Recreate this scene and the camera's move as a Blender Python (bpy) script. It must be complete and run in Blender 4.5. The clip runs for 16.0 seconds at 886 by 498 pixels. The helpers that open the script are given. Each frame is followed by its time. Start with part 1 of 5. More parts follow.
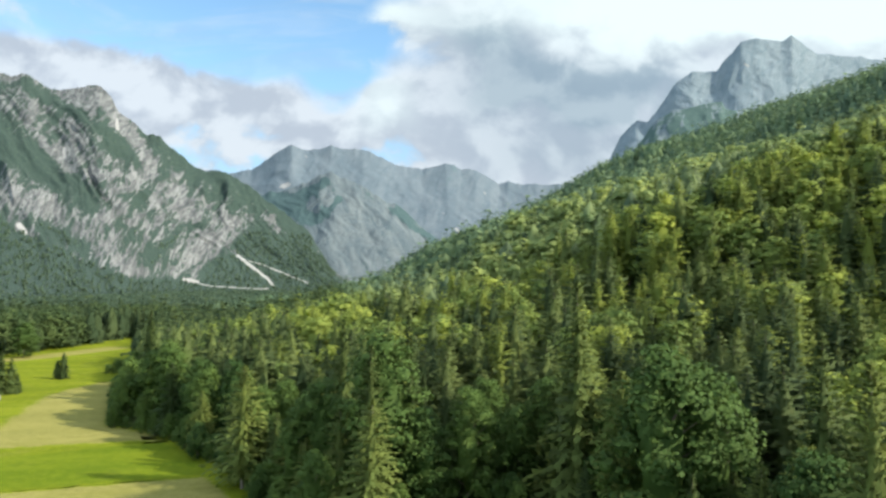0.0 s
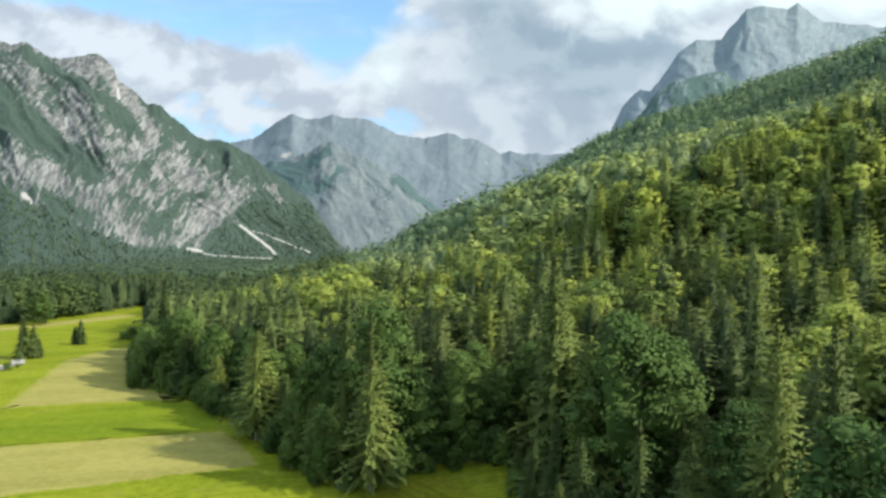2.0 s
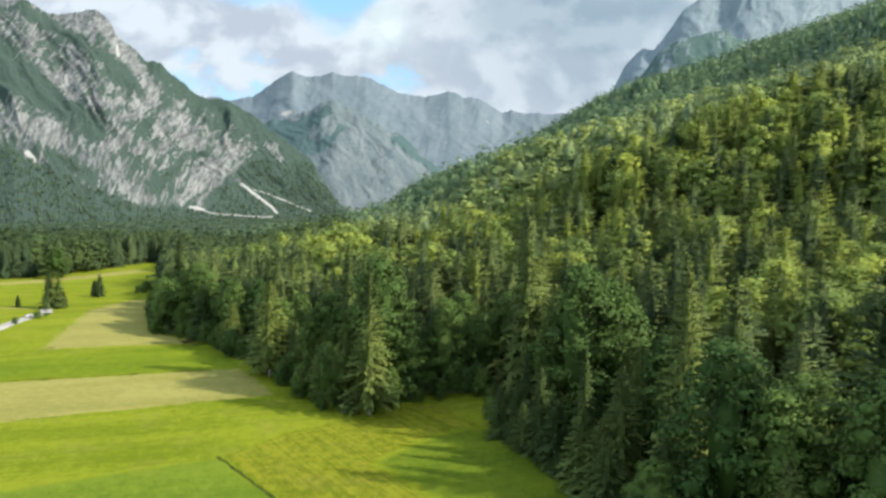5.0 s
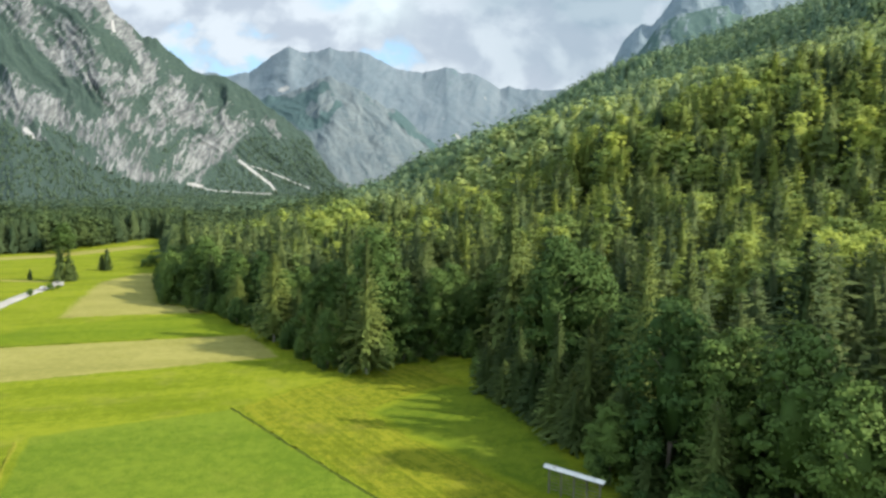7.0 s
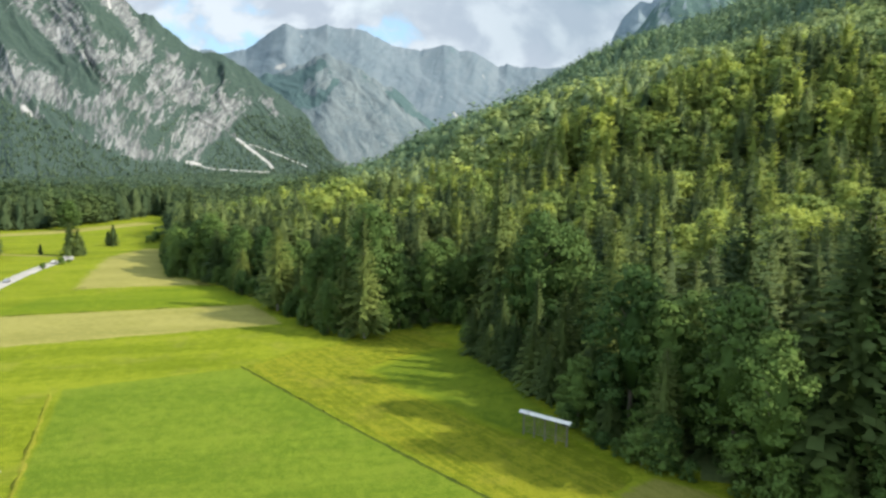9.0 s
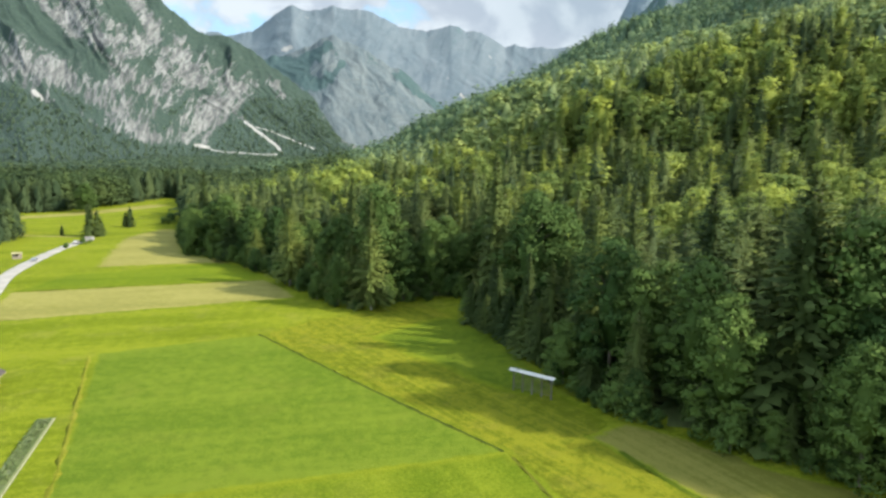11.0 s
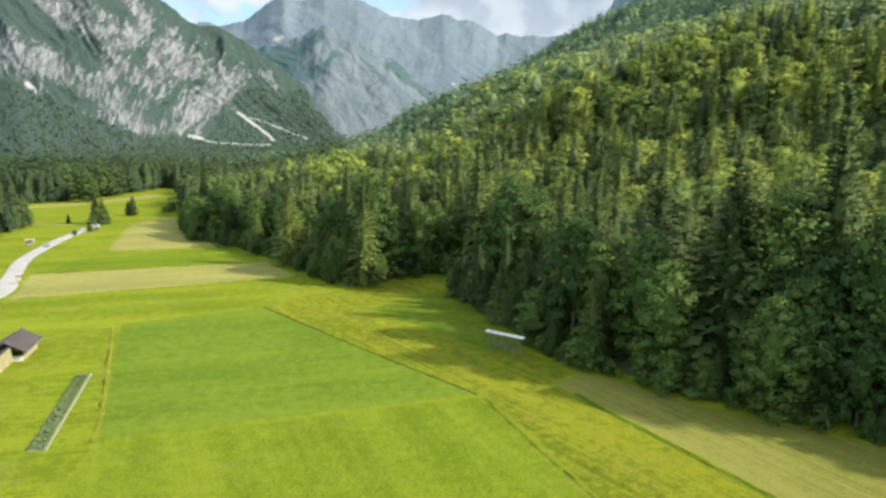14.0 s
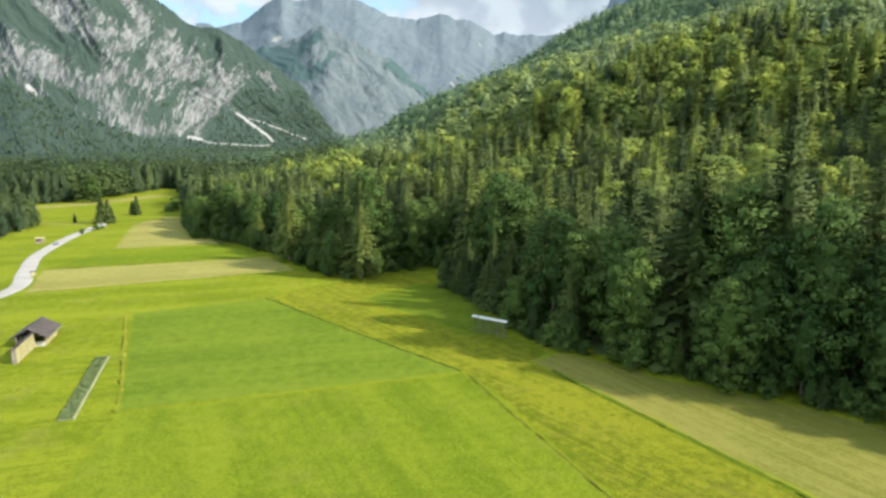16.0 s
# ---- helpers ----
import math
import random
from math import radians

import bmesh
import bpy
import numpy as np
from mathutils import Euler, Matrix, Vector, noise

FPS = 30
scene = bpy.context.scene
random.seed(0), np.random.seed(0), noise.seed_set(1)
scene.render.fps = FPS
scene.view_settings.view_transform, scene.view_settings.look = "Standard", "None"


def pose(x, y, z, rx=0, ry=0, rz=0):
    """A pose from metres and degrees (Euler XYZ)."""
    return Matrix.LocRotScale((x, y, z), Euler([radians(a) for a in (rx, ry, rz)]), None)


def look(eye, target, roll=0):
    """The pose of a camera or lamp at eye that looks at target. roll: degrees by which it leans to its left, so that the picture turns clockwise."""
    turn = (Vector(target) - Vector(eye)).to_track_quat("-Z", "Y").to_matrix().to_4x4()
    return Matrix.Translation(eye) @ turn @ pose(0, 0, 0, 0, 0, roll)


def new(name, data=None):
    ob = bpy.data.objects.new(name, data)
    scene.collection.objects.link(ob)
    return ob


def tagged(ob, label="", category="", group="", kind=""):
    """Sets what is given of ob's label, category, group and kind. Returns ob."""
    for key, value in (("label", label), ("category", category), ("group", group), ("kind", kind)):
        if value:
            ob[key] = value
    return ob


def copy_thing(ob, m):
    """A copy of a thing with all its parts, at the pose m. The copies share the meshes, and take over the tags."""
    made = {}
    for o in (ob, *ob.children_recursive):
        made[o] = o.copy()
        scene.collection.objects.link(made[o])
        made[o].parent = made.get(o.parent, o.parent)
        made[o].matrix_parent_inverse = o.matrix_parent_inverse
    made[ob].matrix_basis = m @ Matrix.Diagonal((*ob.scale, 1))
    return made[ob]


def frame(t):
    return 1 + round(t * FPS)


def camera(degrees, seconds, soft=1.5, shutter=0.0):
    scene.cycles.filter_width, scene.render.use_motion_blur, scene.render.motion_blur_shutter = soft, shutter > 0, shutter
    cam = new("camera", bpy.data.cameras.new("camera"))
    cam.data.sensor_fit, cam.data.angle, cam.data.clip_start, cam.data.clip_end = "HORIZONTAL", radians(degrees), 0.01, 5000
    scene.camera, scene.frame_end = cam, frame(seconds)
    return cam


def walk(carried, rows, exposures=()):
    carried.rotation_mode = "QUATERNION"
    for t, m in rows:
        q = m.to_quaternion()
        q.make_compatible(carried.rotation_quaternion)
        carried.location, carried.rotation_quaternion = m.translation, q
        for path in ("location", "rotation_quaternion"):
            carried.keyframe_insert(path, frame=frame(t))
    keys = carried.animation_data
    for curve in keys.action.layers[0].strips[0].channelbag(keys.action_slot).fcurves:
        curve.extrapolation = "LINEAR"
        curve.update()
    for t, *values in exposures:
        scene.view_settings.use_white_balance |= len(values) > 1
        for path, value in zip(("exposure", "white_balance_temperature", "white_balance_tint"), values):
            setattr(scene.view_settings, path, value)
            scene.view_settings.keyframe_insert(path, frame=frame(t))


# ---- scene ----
cam = camera(66.3, 16.0, soft=2.75)
PATH = [
    (0, (2.188, 94.828, 44.568), (2.482, 96.803, 44.681), 0.4),
    (0.5, (2.033, 91.205, 44.737), (2.327, 93.181, 44.831), 0.5),
    (1, (2.018, 87.548, 44.968), (2.311, 89.525, 45.038), 0.5),
    (1.5, (2.03, 83.802, 45.249), (2.321, 85.781, 45.296), 0.5),
    (2, (1.939, 80.087, 45.498), (2.229, 82.066, 45.521), 0.5),
    (2.5, (1.879, 76.411, 45.699), (2.167, 78.39, 45.7), 0.5),
    (3, (1.865, 72.689, 45.769), (2.151, 74.668, 45.75), 0.6),
    (3.5, (1.767, 69.109, 45.794), (2.053, 71.089, 45.755), 0.7),
    (4, (1.751, 65.504, 45.721), (2.037, 67.482, 45.663), 0.7),
    (6.3, (1.364, 49.046, 45.444), (1.66, 51.019, 45.304), 0.8),
    (6.5, (1.353, 47.647, 45.443), (1.648, 49.619, 45.297), 0.7),
    (7, (1.406, 44.131, 45.473), (1.701, 46.102, 45.309), 0.8),
    (7.5, (1.393, 40.619, 45.488), (1.69, 42.588, 45.307), 0.9),
    (8, (1.364, 37.171, 45.497), (1.662, 39.139, 45.298), 0.9),
    (8.5, (1.221, 33.695, 45.444), (1.521, 35.661, 45.231), 0.9),
    (9, (1.043, 30.264, 45.41), (1.344, 32.228, 45.184), 0.9),
    (11.3, (0.837, 14.654, 45.744), (1.114, 16.614, 45.458), 0.6),
    (11.5, (0.783, 13.401, 45.75), (1.06, 15.36, 45.46), 0.6),
    (12, (0.663, 10.275, 45.754), (0.941, 12.233, 45.456), 0.5),
    (12.5, (0.642, 7.162, 45.714), (0.922, 9.119, 45.41), 0.5),
    (13, (0.584, 3.924, 45.668), (0.869, 5.879, 45.36), 0.4),
    (13.5, (0.55, 0.747, 45.66), (0.84, 2.702, 45.351), 0.3),
    (14, (0.545, -2.387, 45.632), (0.84, -0.433, 45.322), 0.2),
    (14.5, (0.568, -5.43, 45.563), (0.866, -3.477, 45.254), 0.1),
    (15, (0.682, -8.586, 45.551), (0.981, -6.633, 45.242), -0.0),
    (15.5, (0.919, -11.834, 45.582), (1.216, -9.881, 45.271), -0.1),
    (16, (1.265, -14.905, 45.648), (1.561, -12.952, 45.336), -0.2),
]
walk(cam, [(t, look(eye, target, roll)) for t, eye, target, roll in PATH], [(0, 1.18), (4, 1.22), (9, 1.27), (16, 1.32)])

# ---- world, sun, exposure ----
SUN_AZ, SUN_EL = radians(-23.0), radians(33.0)      # the sun stands to the right of and behind the camera
sun_dir = Vector((math.cos(SUN_AZ) * math.cos(SUN_EL), math.sin(SUN_AZ) * math.cos(SUN_EL), math.sin(SUN_EL)))
sun = new("sun", bpy.data.lights.new("sun", "SUN"))
sun.data.energy, sun.data.angle, sun.data.color = 3.9, radians(1.6), (1.0, 0.93, 0.80)
sun.rotation_mode = "QUATERNION"
sun.rotation_quaternion = sun_dir.to_track_quat("Z", "Y")


class Nodes:
    """A short hand for node trees."""

    def __init__(self, tree):
        self.tree = tree
        tree.nodes.clear()

    def add(self, kind, **sets):
        node = self.tree.nodes.new(kind)
        for key, value in sets.items():
            if key == "op":
                node.operation = value
            elif key == "blend":
                node.blend_type = value
            elif key == "data":
                node.data_type = value
            elif key == "clamp":
                node.use_clamp = value
        return node

    def put(self, socket, value):
        if isinstance(value, bpy.types.NodeSocket):
            self.tree.links.new(value, socket)
        elif value is not None:
            socket.default_value = value

    def math(self, op, a, b=None, c=None, clamp=False):
        n = self.add("ShaderNodeMath", op=op, clamp=clamp)
        for i, v in enumerate((a, b, c)):
            self.put(n.inputs[i], v)
        return n.outputs[0]

    def vec(self, op, a, b=None, scale=None):
        n = self.add("ShaderNodeVectorMath", op=op)
        self.put(n.inputs[0], a)
        self.put(n.inputs[1], b)
        if scale is not None:
            self.put(n.inputs["Scale"], scale)
        return n.outputs["Value"] if op in ("DOT_PRODUCT", "LENGTH") else n.outputs["Vector"]

    def xyz(self, x, y, z):
        n = self.add("ShaderNodeCombineXYZ")
        for i, v in enumerate((x, y, z)):
            self.put(n.inputs[i], v)
        return n.outputs[0]

    def split(self, v):
        n = self.add("ShaderNodeSeparateXYZ")
        self.put(n.inputs[0], v)
        return n.outputs

    def noise(self, v, scale, detail=4.0, rough=0.55, warp=0.0):
        n = self.add("ShaderNodeTexNoise")
        self.put(n.inputs["Vector"], v)
        n.inputs["Scale"].default_value, n.inputs["Detail"].default_value = scale, detail
        n.inputs["Roughness"].default_value, n.inputs["Distortion"].default_value = rough, warp
        return n.outputs["Fac"]

    def band(self, v, lo, hi, a=0.0, b=1.0):
        n = self.add("ShaderNodeMapRange")
        n.interpolation_type = "SMOOTHSTEP"
        for i, w in enumerate((v, lo, hi, a, b)):
            self.put(n.inputs[i], w)
        return n.outputs[0]

    def mix(self, f, a, b, blend="MIX"):
        n = self.add("ShaderNodeMix", data="RGBA", blend=blend)
        self.put(n.inputs["Factor"], f)
        self.put(n.inputs[6], a)
        self.put(n.inputs[7], b)
        return n.outputs[2]

    def place(self):
        return self.add("ShaderNodeNewGeometry").outputs["Position"]

    def attr(self, name):
        n = self.add("ShaderNodeAttribute")
        n.attribute_name = name
        return n.outputs["Fac"]


def rgb(r, g, b):
    return (r, g, b, 1.0)


FWD, RIGHT = (0.1473, 0.9891, 0.0), (0.9891, -0.1473, 0.0)    # the camera's first heading and its right


def make_world():
    world = bpy.data.worlds.new("world")
    scene.world = world
    world.use_nodes = True
    n = Nodes(world.node_tree)
    way = n.vec("NORMALIZE", n.add("ShaderNodeTexCoord").outputs["Generated"])
    sky = n.add("ShaderNodeTexSky")
    sky.sky_type, sky.sun_disc = "NISHITA", False
    sky.sun_elevation, sky.sun_rotation = SUN_EL, radians(90) - SUN_AZ
    sky.altitude, sky.dust_density, sky.ozone_density = 900, 1.0, 1.5
    blue = n.vec("MULTIPLY", sky.outputs[0], (0.112, 0.132, 0.125))
    f = n.math("MAXIMUM", n.vec("DOT_PRODUCT", way, FWD), 0.12)
    a = n.math("DIVIDE", n.vec("DOT_PRODUCT", way, RIGHT), f)
    e = n.math("DIVIDE", n.split(way)[2], f)
    flat = n.xyz(a, n.math("MULTIPLY", e, 1.25), n.split(way)[1])
    # cloud banks over the valley head, broken into billows
    big = n.noise(flat, 3.2, 3.0, 0.5)
    fine = n.noise(flat, 10.0, 7.0, 0.52, 0.25)
    lit = n.noise(n.vec("ADD", flat, (0.024, 0.034, 0.0)), 10.0, 7.0, 0.52, 0.25)
    wa = n.math("ADD", a, n.math("MULTIPLY", n.math("SUBTRACT", big, 0.5), 0.12))
    we = n.math("ADD", e, n.math("MULTIPLY", n.math("SUBTRACT", fine, 0.5), 0.17))

    def blob(ca, ce, ra, re):
        da = n.math("DIVIDE", n.math("SUBTRACT", wa, ca), ra)
        de = n.math("DIVIDE", n.math("SUBTRACT", we, ce), re)
        r = n.math("ADD", n.math("MULTIPLY", da, da), n.math("MULTIPLY", de, de))
        return n.math("POWER", 2.718, n.math("MULTIPLY", r, -1.0))

    def banks(rows):
        total = None
        for ca, ce, ra, re, w in rows:
            b = n.math("MULTIPLY", blob(ca, ce, ra, re), w)
            total = b if total is None else n.math("ADD", total, b)
        return total

    cover = n.math("ADD", n.math("MULTIPLY", n.math("SUBTRACT", fine, 0.5), 2.0), n.math("MULTIPLY", n.math("SUBTRACT", big, 0.5), 0.8))
    cover = n.math("ADD", cover, banks(((-0.66, 0.33, 0.10, 0.05, 0.9), (-0.54, 0.30, 0.10, 0.055, 0.9), (-0.44, 0.28, 0.10, 0.05, 0.9), (-0.35, 0.27, 0.09, 0.045, 0.8), (-0.24, 0.26, 0.07, 0.075, 0.7), (-0.15, 0.22, 0.10, 0.04, 0.9),
                                        (-0.05, 0.395, 0.07, 0.03, 0.7), (-0.07, 0.27, 0.05, 0.05, 0.8), (0.06, 0.35, 0.06, 0.05, 1.0), (0.16, 0.28, 0.20, 0.09, 1.3), (0.08, 0.20, 0.20, 0.06, 1.0),
                                        (0.34, 0.42, 0.30, 0.07, 1.3), (0.70, 0.36, 0.25, 0.12, 1.0), (0.18, 0.15, 0.14, 0.035, 1.1), (0.40, 0.29, 0.18, 0.09, 0.8), (-0.30, 0.39, 0.20, 0.05, -0.6), (-0.14, 0.32, 0.05, 0.04, -0.6), (-0.34, 0.20, 0.10, 0.025, 0.15))))
    # more cover above the view, added for fill light
    cover = n.math("ADD", cover, n.band(e, 0.55, 1.2, 0.0, 0.45))
    cover = n.band(cover, 0.12, 0.78)
    wisps = n.noise(n.xyz(n.math("MULTIPLY", a, 1.2), n.math("MULTIPLY", e, 6.0), 0.0), 2.6, 6.0, 0.6, 0.8)
    cover = n.math("MAXIMUM", cover, n.band(wisps, 0.42, 0.80, 0.0, 0.38))
    relief = n.band(n.math("SUBTRACT", fine, lit), -0.13, 0.13)
    cloud = n.mix(relief, rgb(0.238, 0.268, 0.308), rgb(0.352, 0.384, 0.414))
    grey = n.math("MULTIPLY", banks(((0.06, 0.36, 0.055, 0.045, 1.2), (0.14, 0.295, 0.10, 0.05, 1.3), (0.27, 0.305, 0.08, 0.045, 1.2), (0.20, 0.20, 0.20, 0.045, 0.5))), n.band(fine, 0.30, 0.60, 0.8, 1.1), clamp=True)
    cloud = n.mix(grey, cloud, n.mix(relief, rgb(0.150, 0.196, 0.234), rgb(0.212, 0.258, 0.290)))
    glare = n.math("MULTIPLY", banks(((0.33, 0.43, 0.34, 0.06, 1.1), (-0.06, 0.40, 0.07, 0.03, 0.6), (-0.08, 0.27, 0.04, 0.05, 0.6), (0.60, 0.42, 0.25, 0.08, 0.8))), 1.0, clamp=True)
    cloud = n.mix(glare, cloud, rgb(0.42, 0.485, 0.485))
    # unseen overhead cloud brightened and blued to fill the shade
    cloud = n.mix(n.band(e, 0.55, 1.3), cloud, rgb(0.93, 1.03, 1.12))
    haze = n.band(e, 0.34, 0.10, 0.0, 0.7)
    blue = n.mix(haze, blue, rgb(0.18, 0.255, 0.34))
    colour = n.mix(n.math("MULTIPLY", cover, 0.94), blue, cloud)
    back = n.add("ShaderNodeBackground")
    n.put(back.inputs[0], colour)
    back.inputs[1].default_value = 1.0
    out = n.add("ShaderNodeOutputWorld")
    n.tree.links.new(back.outputs[0], out.inputs[0])


make_world()


# ---- materials ----
def material(name, colour, rough=0.8, bump=None, size=0.1, leafy=0.0, metal=0.0, spec=0.3):
    """colour: a function from the short hand to a colour socket, or a plain colour; bump: the same for a height."""
    m = bpy.data.materials.new(name)
    m.use_nodes = True
    n = Nodes(m.node_tree)
    c = colour(n) if callable(colour) else colour
    p = n.add("ShaderNodeBsdfPrincipled")
    n.put(p.inputs["Base Color"], c)
    n.put(p.inputs["Roughness"], rough)
    p.inputs["Metallic"].default_value, p.inputs["Specular IOR Level"].default_value = metal, spec
    if bump:
        b = n.add("ShaderNodeBump")
        b.inputs["Strength"].default_value, b.inputs["Distance"].default_value = 1.0, size
        n.put(b.inputs["Height"], bump(n))
        n.put(p.inputs["Normal"], b.outputs[0])
    shader = p.outputs[0]
    if leafy:
        t = n.add("ShaderNodeBsdfTranslucent")
        n.put(t.inputs[0], c)
        mixer = n.add("ShaderNodeMixShader")
        mixer.inputs[0].default_value = leafy
        n.tree.links.new(shader, mixer.inputs[1])
        n.tree.links.new(t.outputs[0], mixer.inputs[2])
        shader = mixer.outputs[0]
    out = n.add("ShaderNodeOutputMaterial")
    n.tree.links.new(shader, out.inputs[0])
    return m


def two_scale(lo, hi, big, small, mixed=0.5):
    def build(n):
        p = n.place()
        f = n.math("ADD", n.math("MULTIPLY", n.noise(p, big, 3), 1 - mixed), n.math("MULTIPLY", n.noise(p, small, 5, 0.65), mixed))
        return n.mix(n.band(f, 0.33, 0.67), rgb(*lo), rgb(*hi))
    return build


def grass_look(lo, hi, dry, dryness=0.25, streak=0.0, angle=8.0, patchy=1.0, field=True):
    """A meadow: soft patches, mowing streaks across the valley, fine blades."""
    def build(n):
        p = n.place()
        x, y, z = n.split(p)
        patches = n.noise(p, 0.035, 4, 0.6, 0.4)
        fine = n.noise(p, 2.1, 4, 0.62)
        c, d = math.cos(radians(angle)), math.sin(radians(angle))
        along = n.vec("DOT_PRODUCT", p, (c, d, 0.0))
        across = n.vec("DOT_PRODUCT", p, (-d, c, 0.0))
        lines = n.noise(n.xyz(n.math("MULTIPLY", along, 0.02), n.math("MULTIPLY", across, 1.1), 0.0), 1.0, 5, 0.7)
        wide = n.noise(n.xyz(n.math("MULTIPLY", along, 0.006), n.math("MULTIPLY", across, 0.085), 0.0), 1.0, 3, 0.6)
        tufts = n.noise(p, 0.45, 5, 0.7)
        f = n.math("ADD", n.math("MULTIPLY", patches, 0.34), n.math("MULTIPLY", fine, 0.62))
        f = n.math("ADD", f, n.math("ADD", n.math("MULTIPLY", n.math("SUBTRACT", tufts, 0.5), 0.7 * patchy), 0.02))
        f = n.math("ADD", f, n.math("MULTIPLY", n.math("SUBTRACT", wide, 0.5), 0.55))
        if streak:
            f = n.math("ADD", f, n.math("MULTIPLY", n.math("SUBTRACT", lines, 0.5), streak))
        base = n.mix(n.band(f, 0.37, 0.63), rgb(*lo), rgb(*hi))
        worn = n.math("MULTIPLY", n.band(n.noise(p, 0.09, 6, 0.68), 0.5, 0.72), dryness)
        own = n.mix(worn, base, rgb(*dry))
        if not field:
            return own
        edge = n.math("ADD", n.attr("blend"), n.math("MULTIPLY", n.math("SUBTRACT", n.noise(p, 0.9, 5, 0.7), 0.5), 1.4))
        meadow = n.mix(n.band(f, 0.3, 0.7), rgb(0.100, 0.130, 0.008), rgb(0.168, 0.192, 0.014))
        return n.mix(n.band(edge, 0.25, 0.75), meadow, own)
    return build


def grass_relief(n):
    p = n.place()
    return n.math("ADD", n.noise(p, 2.5, 6, 0.7), n.math("MULTIPLY", n.noise(p, 0.25, 3), 1.5))


M = {}
M["meadow"] = material("meadow_grass", grass_look((0.100, 0.130, 0.008), (0.168, 0.192, 0.014), (0.19, 0.18, 0.04), 0.35, 0.5, field=False), 0.9, grass_relief, 0.25, spec=0.02)
M["field"] = material("young_meadow_grass", grass_look((0.080, 0.122, 0.011), (0.122, 0.162, 0.016), (0.15, 0.16, 0.025), 0.25, 0.15), 0.9, grass_relief, 0.25, spec=0.02)
M["field_light"] = material("light_meadow_grass", grass_look((0.084, 0.122, 0.008), (0.154, 0.184, 0.014), (0.17, 0.17, 0.03), 0.3, 0.12, -75.0, 0.45), 0.9, grass_relief, 0.25, spec=0.02)
M["strip"] = material("lush_grass", grass_look((0.084, 0.122, 0.008), (0.128, 0.160, 0.011), (0.15, 0.155, 0.025), 0.2, 0.2), 0.9, grass_relief, 0.2, spec=0.02)
M["hay"] = material("mown_hay_stubble", grass_look((0.166, 0.158, 0.042), (0.228, 0.210, 0.062), (0.15, 0.15, 0.025), 0.45, 0.7), 0.95, grass_relief, 0.15, spec=0.02)
M["rough"] = material("uncut_grass", grass_look((0.108, 0.132, 0.010), (0.192, 0.200, 0.016), (0.19, 0.165, 0.032), 0.4, 0.8, -64.0, 1.5), 0.9, grass_relief, 0.5, spec=0.02)
# Darker green grass: the shade at the wood's foot is put into the colour.
M["shaded_grass"] = material("shade_toned_grass", grass_look((0.066, 0.102, 0.009), (0.108, 0.142, 0.012), (0.13, 0.135, 0.02), 0.2, 0.2), 0.9, grass_relief, 0.3, spec=0.02)
M["worn"] = material("worn_meadow_grass", grass_look((0.128, 0.138, 0.012), (0.185, 0.182, 0.022), (0.19, 0.17, 0.035), 0.4, 0.4), 0.9, grass_relief, 0.2, spec=0.02)
M["track"] = material("worn_track", grass_look((0.116, 0.118, 0.022), (0.170, 0.160, 0.038), (0.105, 0.12, 0.02), 0.5, 0.9, -71.0, 0.7), 0.95, grass_relief, 0.15, spec=0.02)
# Darker green that stands for a shadow line beside the track.
M["band"] = material("shadow_line_grass", two_scale((0.060, 0.092, 0.008), (0.104, 0.132, 0.013), 0.25, 2.5), 0.9, grass_relief, 0.4, spec=0.02)
M["furrow"] = material("dark_furrow", two_scale((0.030, 0.046, 0.008), (0.060, 0.078, 0.012), 0.3, 3.0), 0.95, spec=0.02)
M["rut"] = material("trodden_rut", two_scale((0.070, 0.084, 0.010), (0.118, 0.116, 0.018), 0.3, 3.0), 0.95, spec=0.02)
M["forest_floor"] = material("forest_floor", two_scale((0.050, 0.075, 0.022), (0.095, 0.120, 0.032), 0.08, 1.2), 0.95)
M["road"] = material("pale_gravel_road", two_scale((0.225, 0.21, 0.185), (0.33, 0.31, 0.275), 0.12, 4.0), 0.9)


def leaf_colour(dark, light, warm):
    def build(n):
        tint = n.attr("tint")
        clump = n.add("ShaderNodeNewGeometry").outputs["Random Per Island"]
        base = n.mix(tint, rgb(*dark), rgb(*light))
        base = n.mix(n.math("MULTIPLY", n.math("POWER", clump, 2.0), 0.22), base, rgb(*warm))
        return n.mix(n.band(n.noise(n.place(), 0.9, 3, 0.7), 0.3, 0.7, 0.0, 0.15), base, rgb(dark[0] * 0.6, dark[1] * 0.6, dark[2] * 0.6))
    return build


def leaf_colour_single(dark, light, warm):
    def build(n):
        tint = n.add("ShaderNodeObjectInfo").outputs["Random"]
        clump = n.add("ShaderNodeNewGeometry").outputs["Random Per Island"]
        base = n.mix(tint, rgb(*dark), rgb(*light))
        base = n.mix(n.math("MULTIPLY", n.math("POWER", clump, 2.0), 0.22), base, rgb(*warm))
        return n.mix(n.band(n.noise(n.place(), 0.9, 3, 0.7), 0.3, 0.7, 0.0, 0.15), base, rgb(dark[0] * 0.6, dark[1] * 0.6, dark[2] * 0.6))
    return build


# Woods palettes are lightened for haze, edge palettes darkened for the wall's shade.
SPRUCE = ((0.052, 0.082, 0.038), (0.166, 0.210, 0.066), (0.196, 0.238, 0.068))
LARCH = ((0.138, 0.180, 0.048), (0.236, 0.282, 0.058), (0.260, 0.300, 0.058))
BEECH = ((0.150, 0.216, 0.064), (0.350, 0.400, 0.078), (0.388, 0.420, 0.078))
SHADED_EDGE_SPRUCE = ((0.036, 0.060, 0.020), (0.098, 0.132, 0.034), (0.118, 0.152, 0.036))
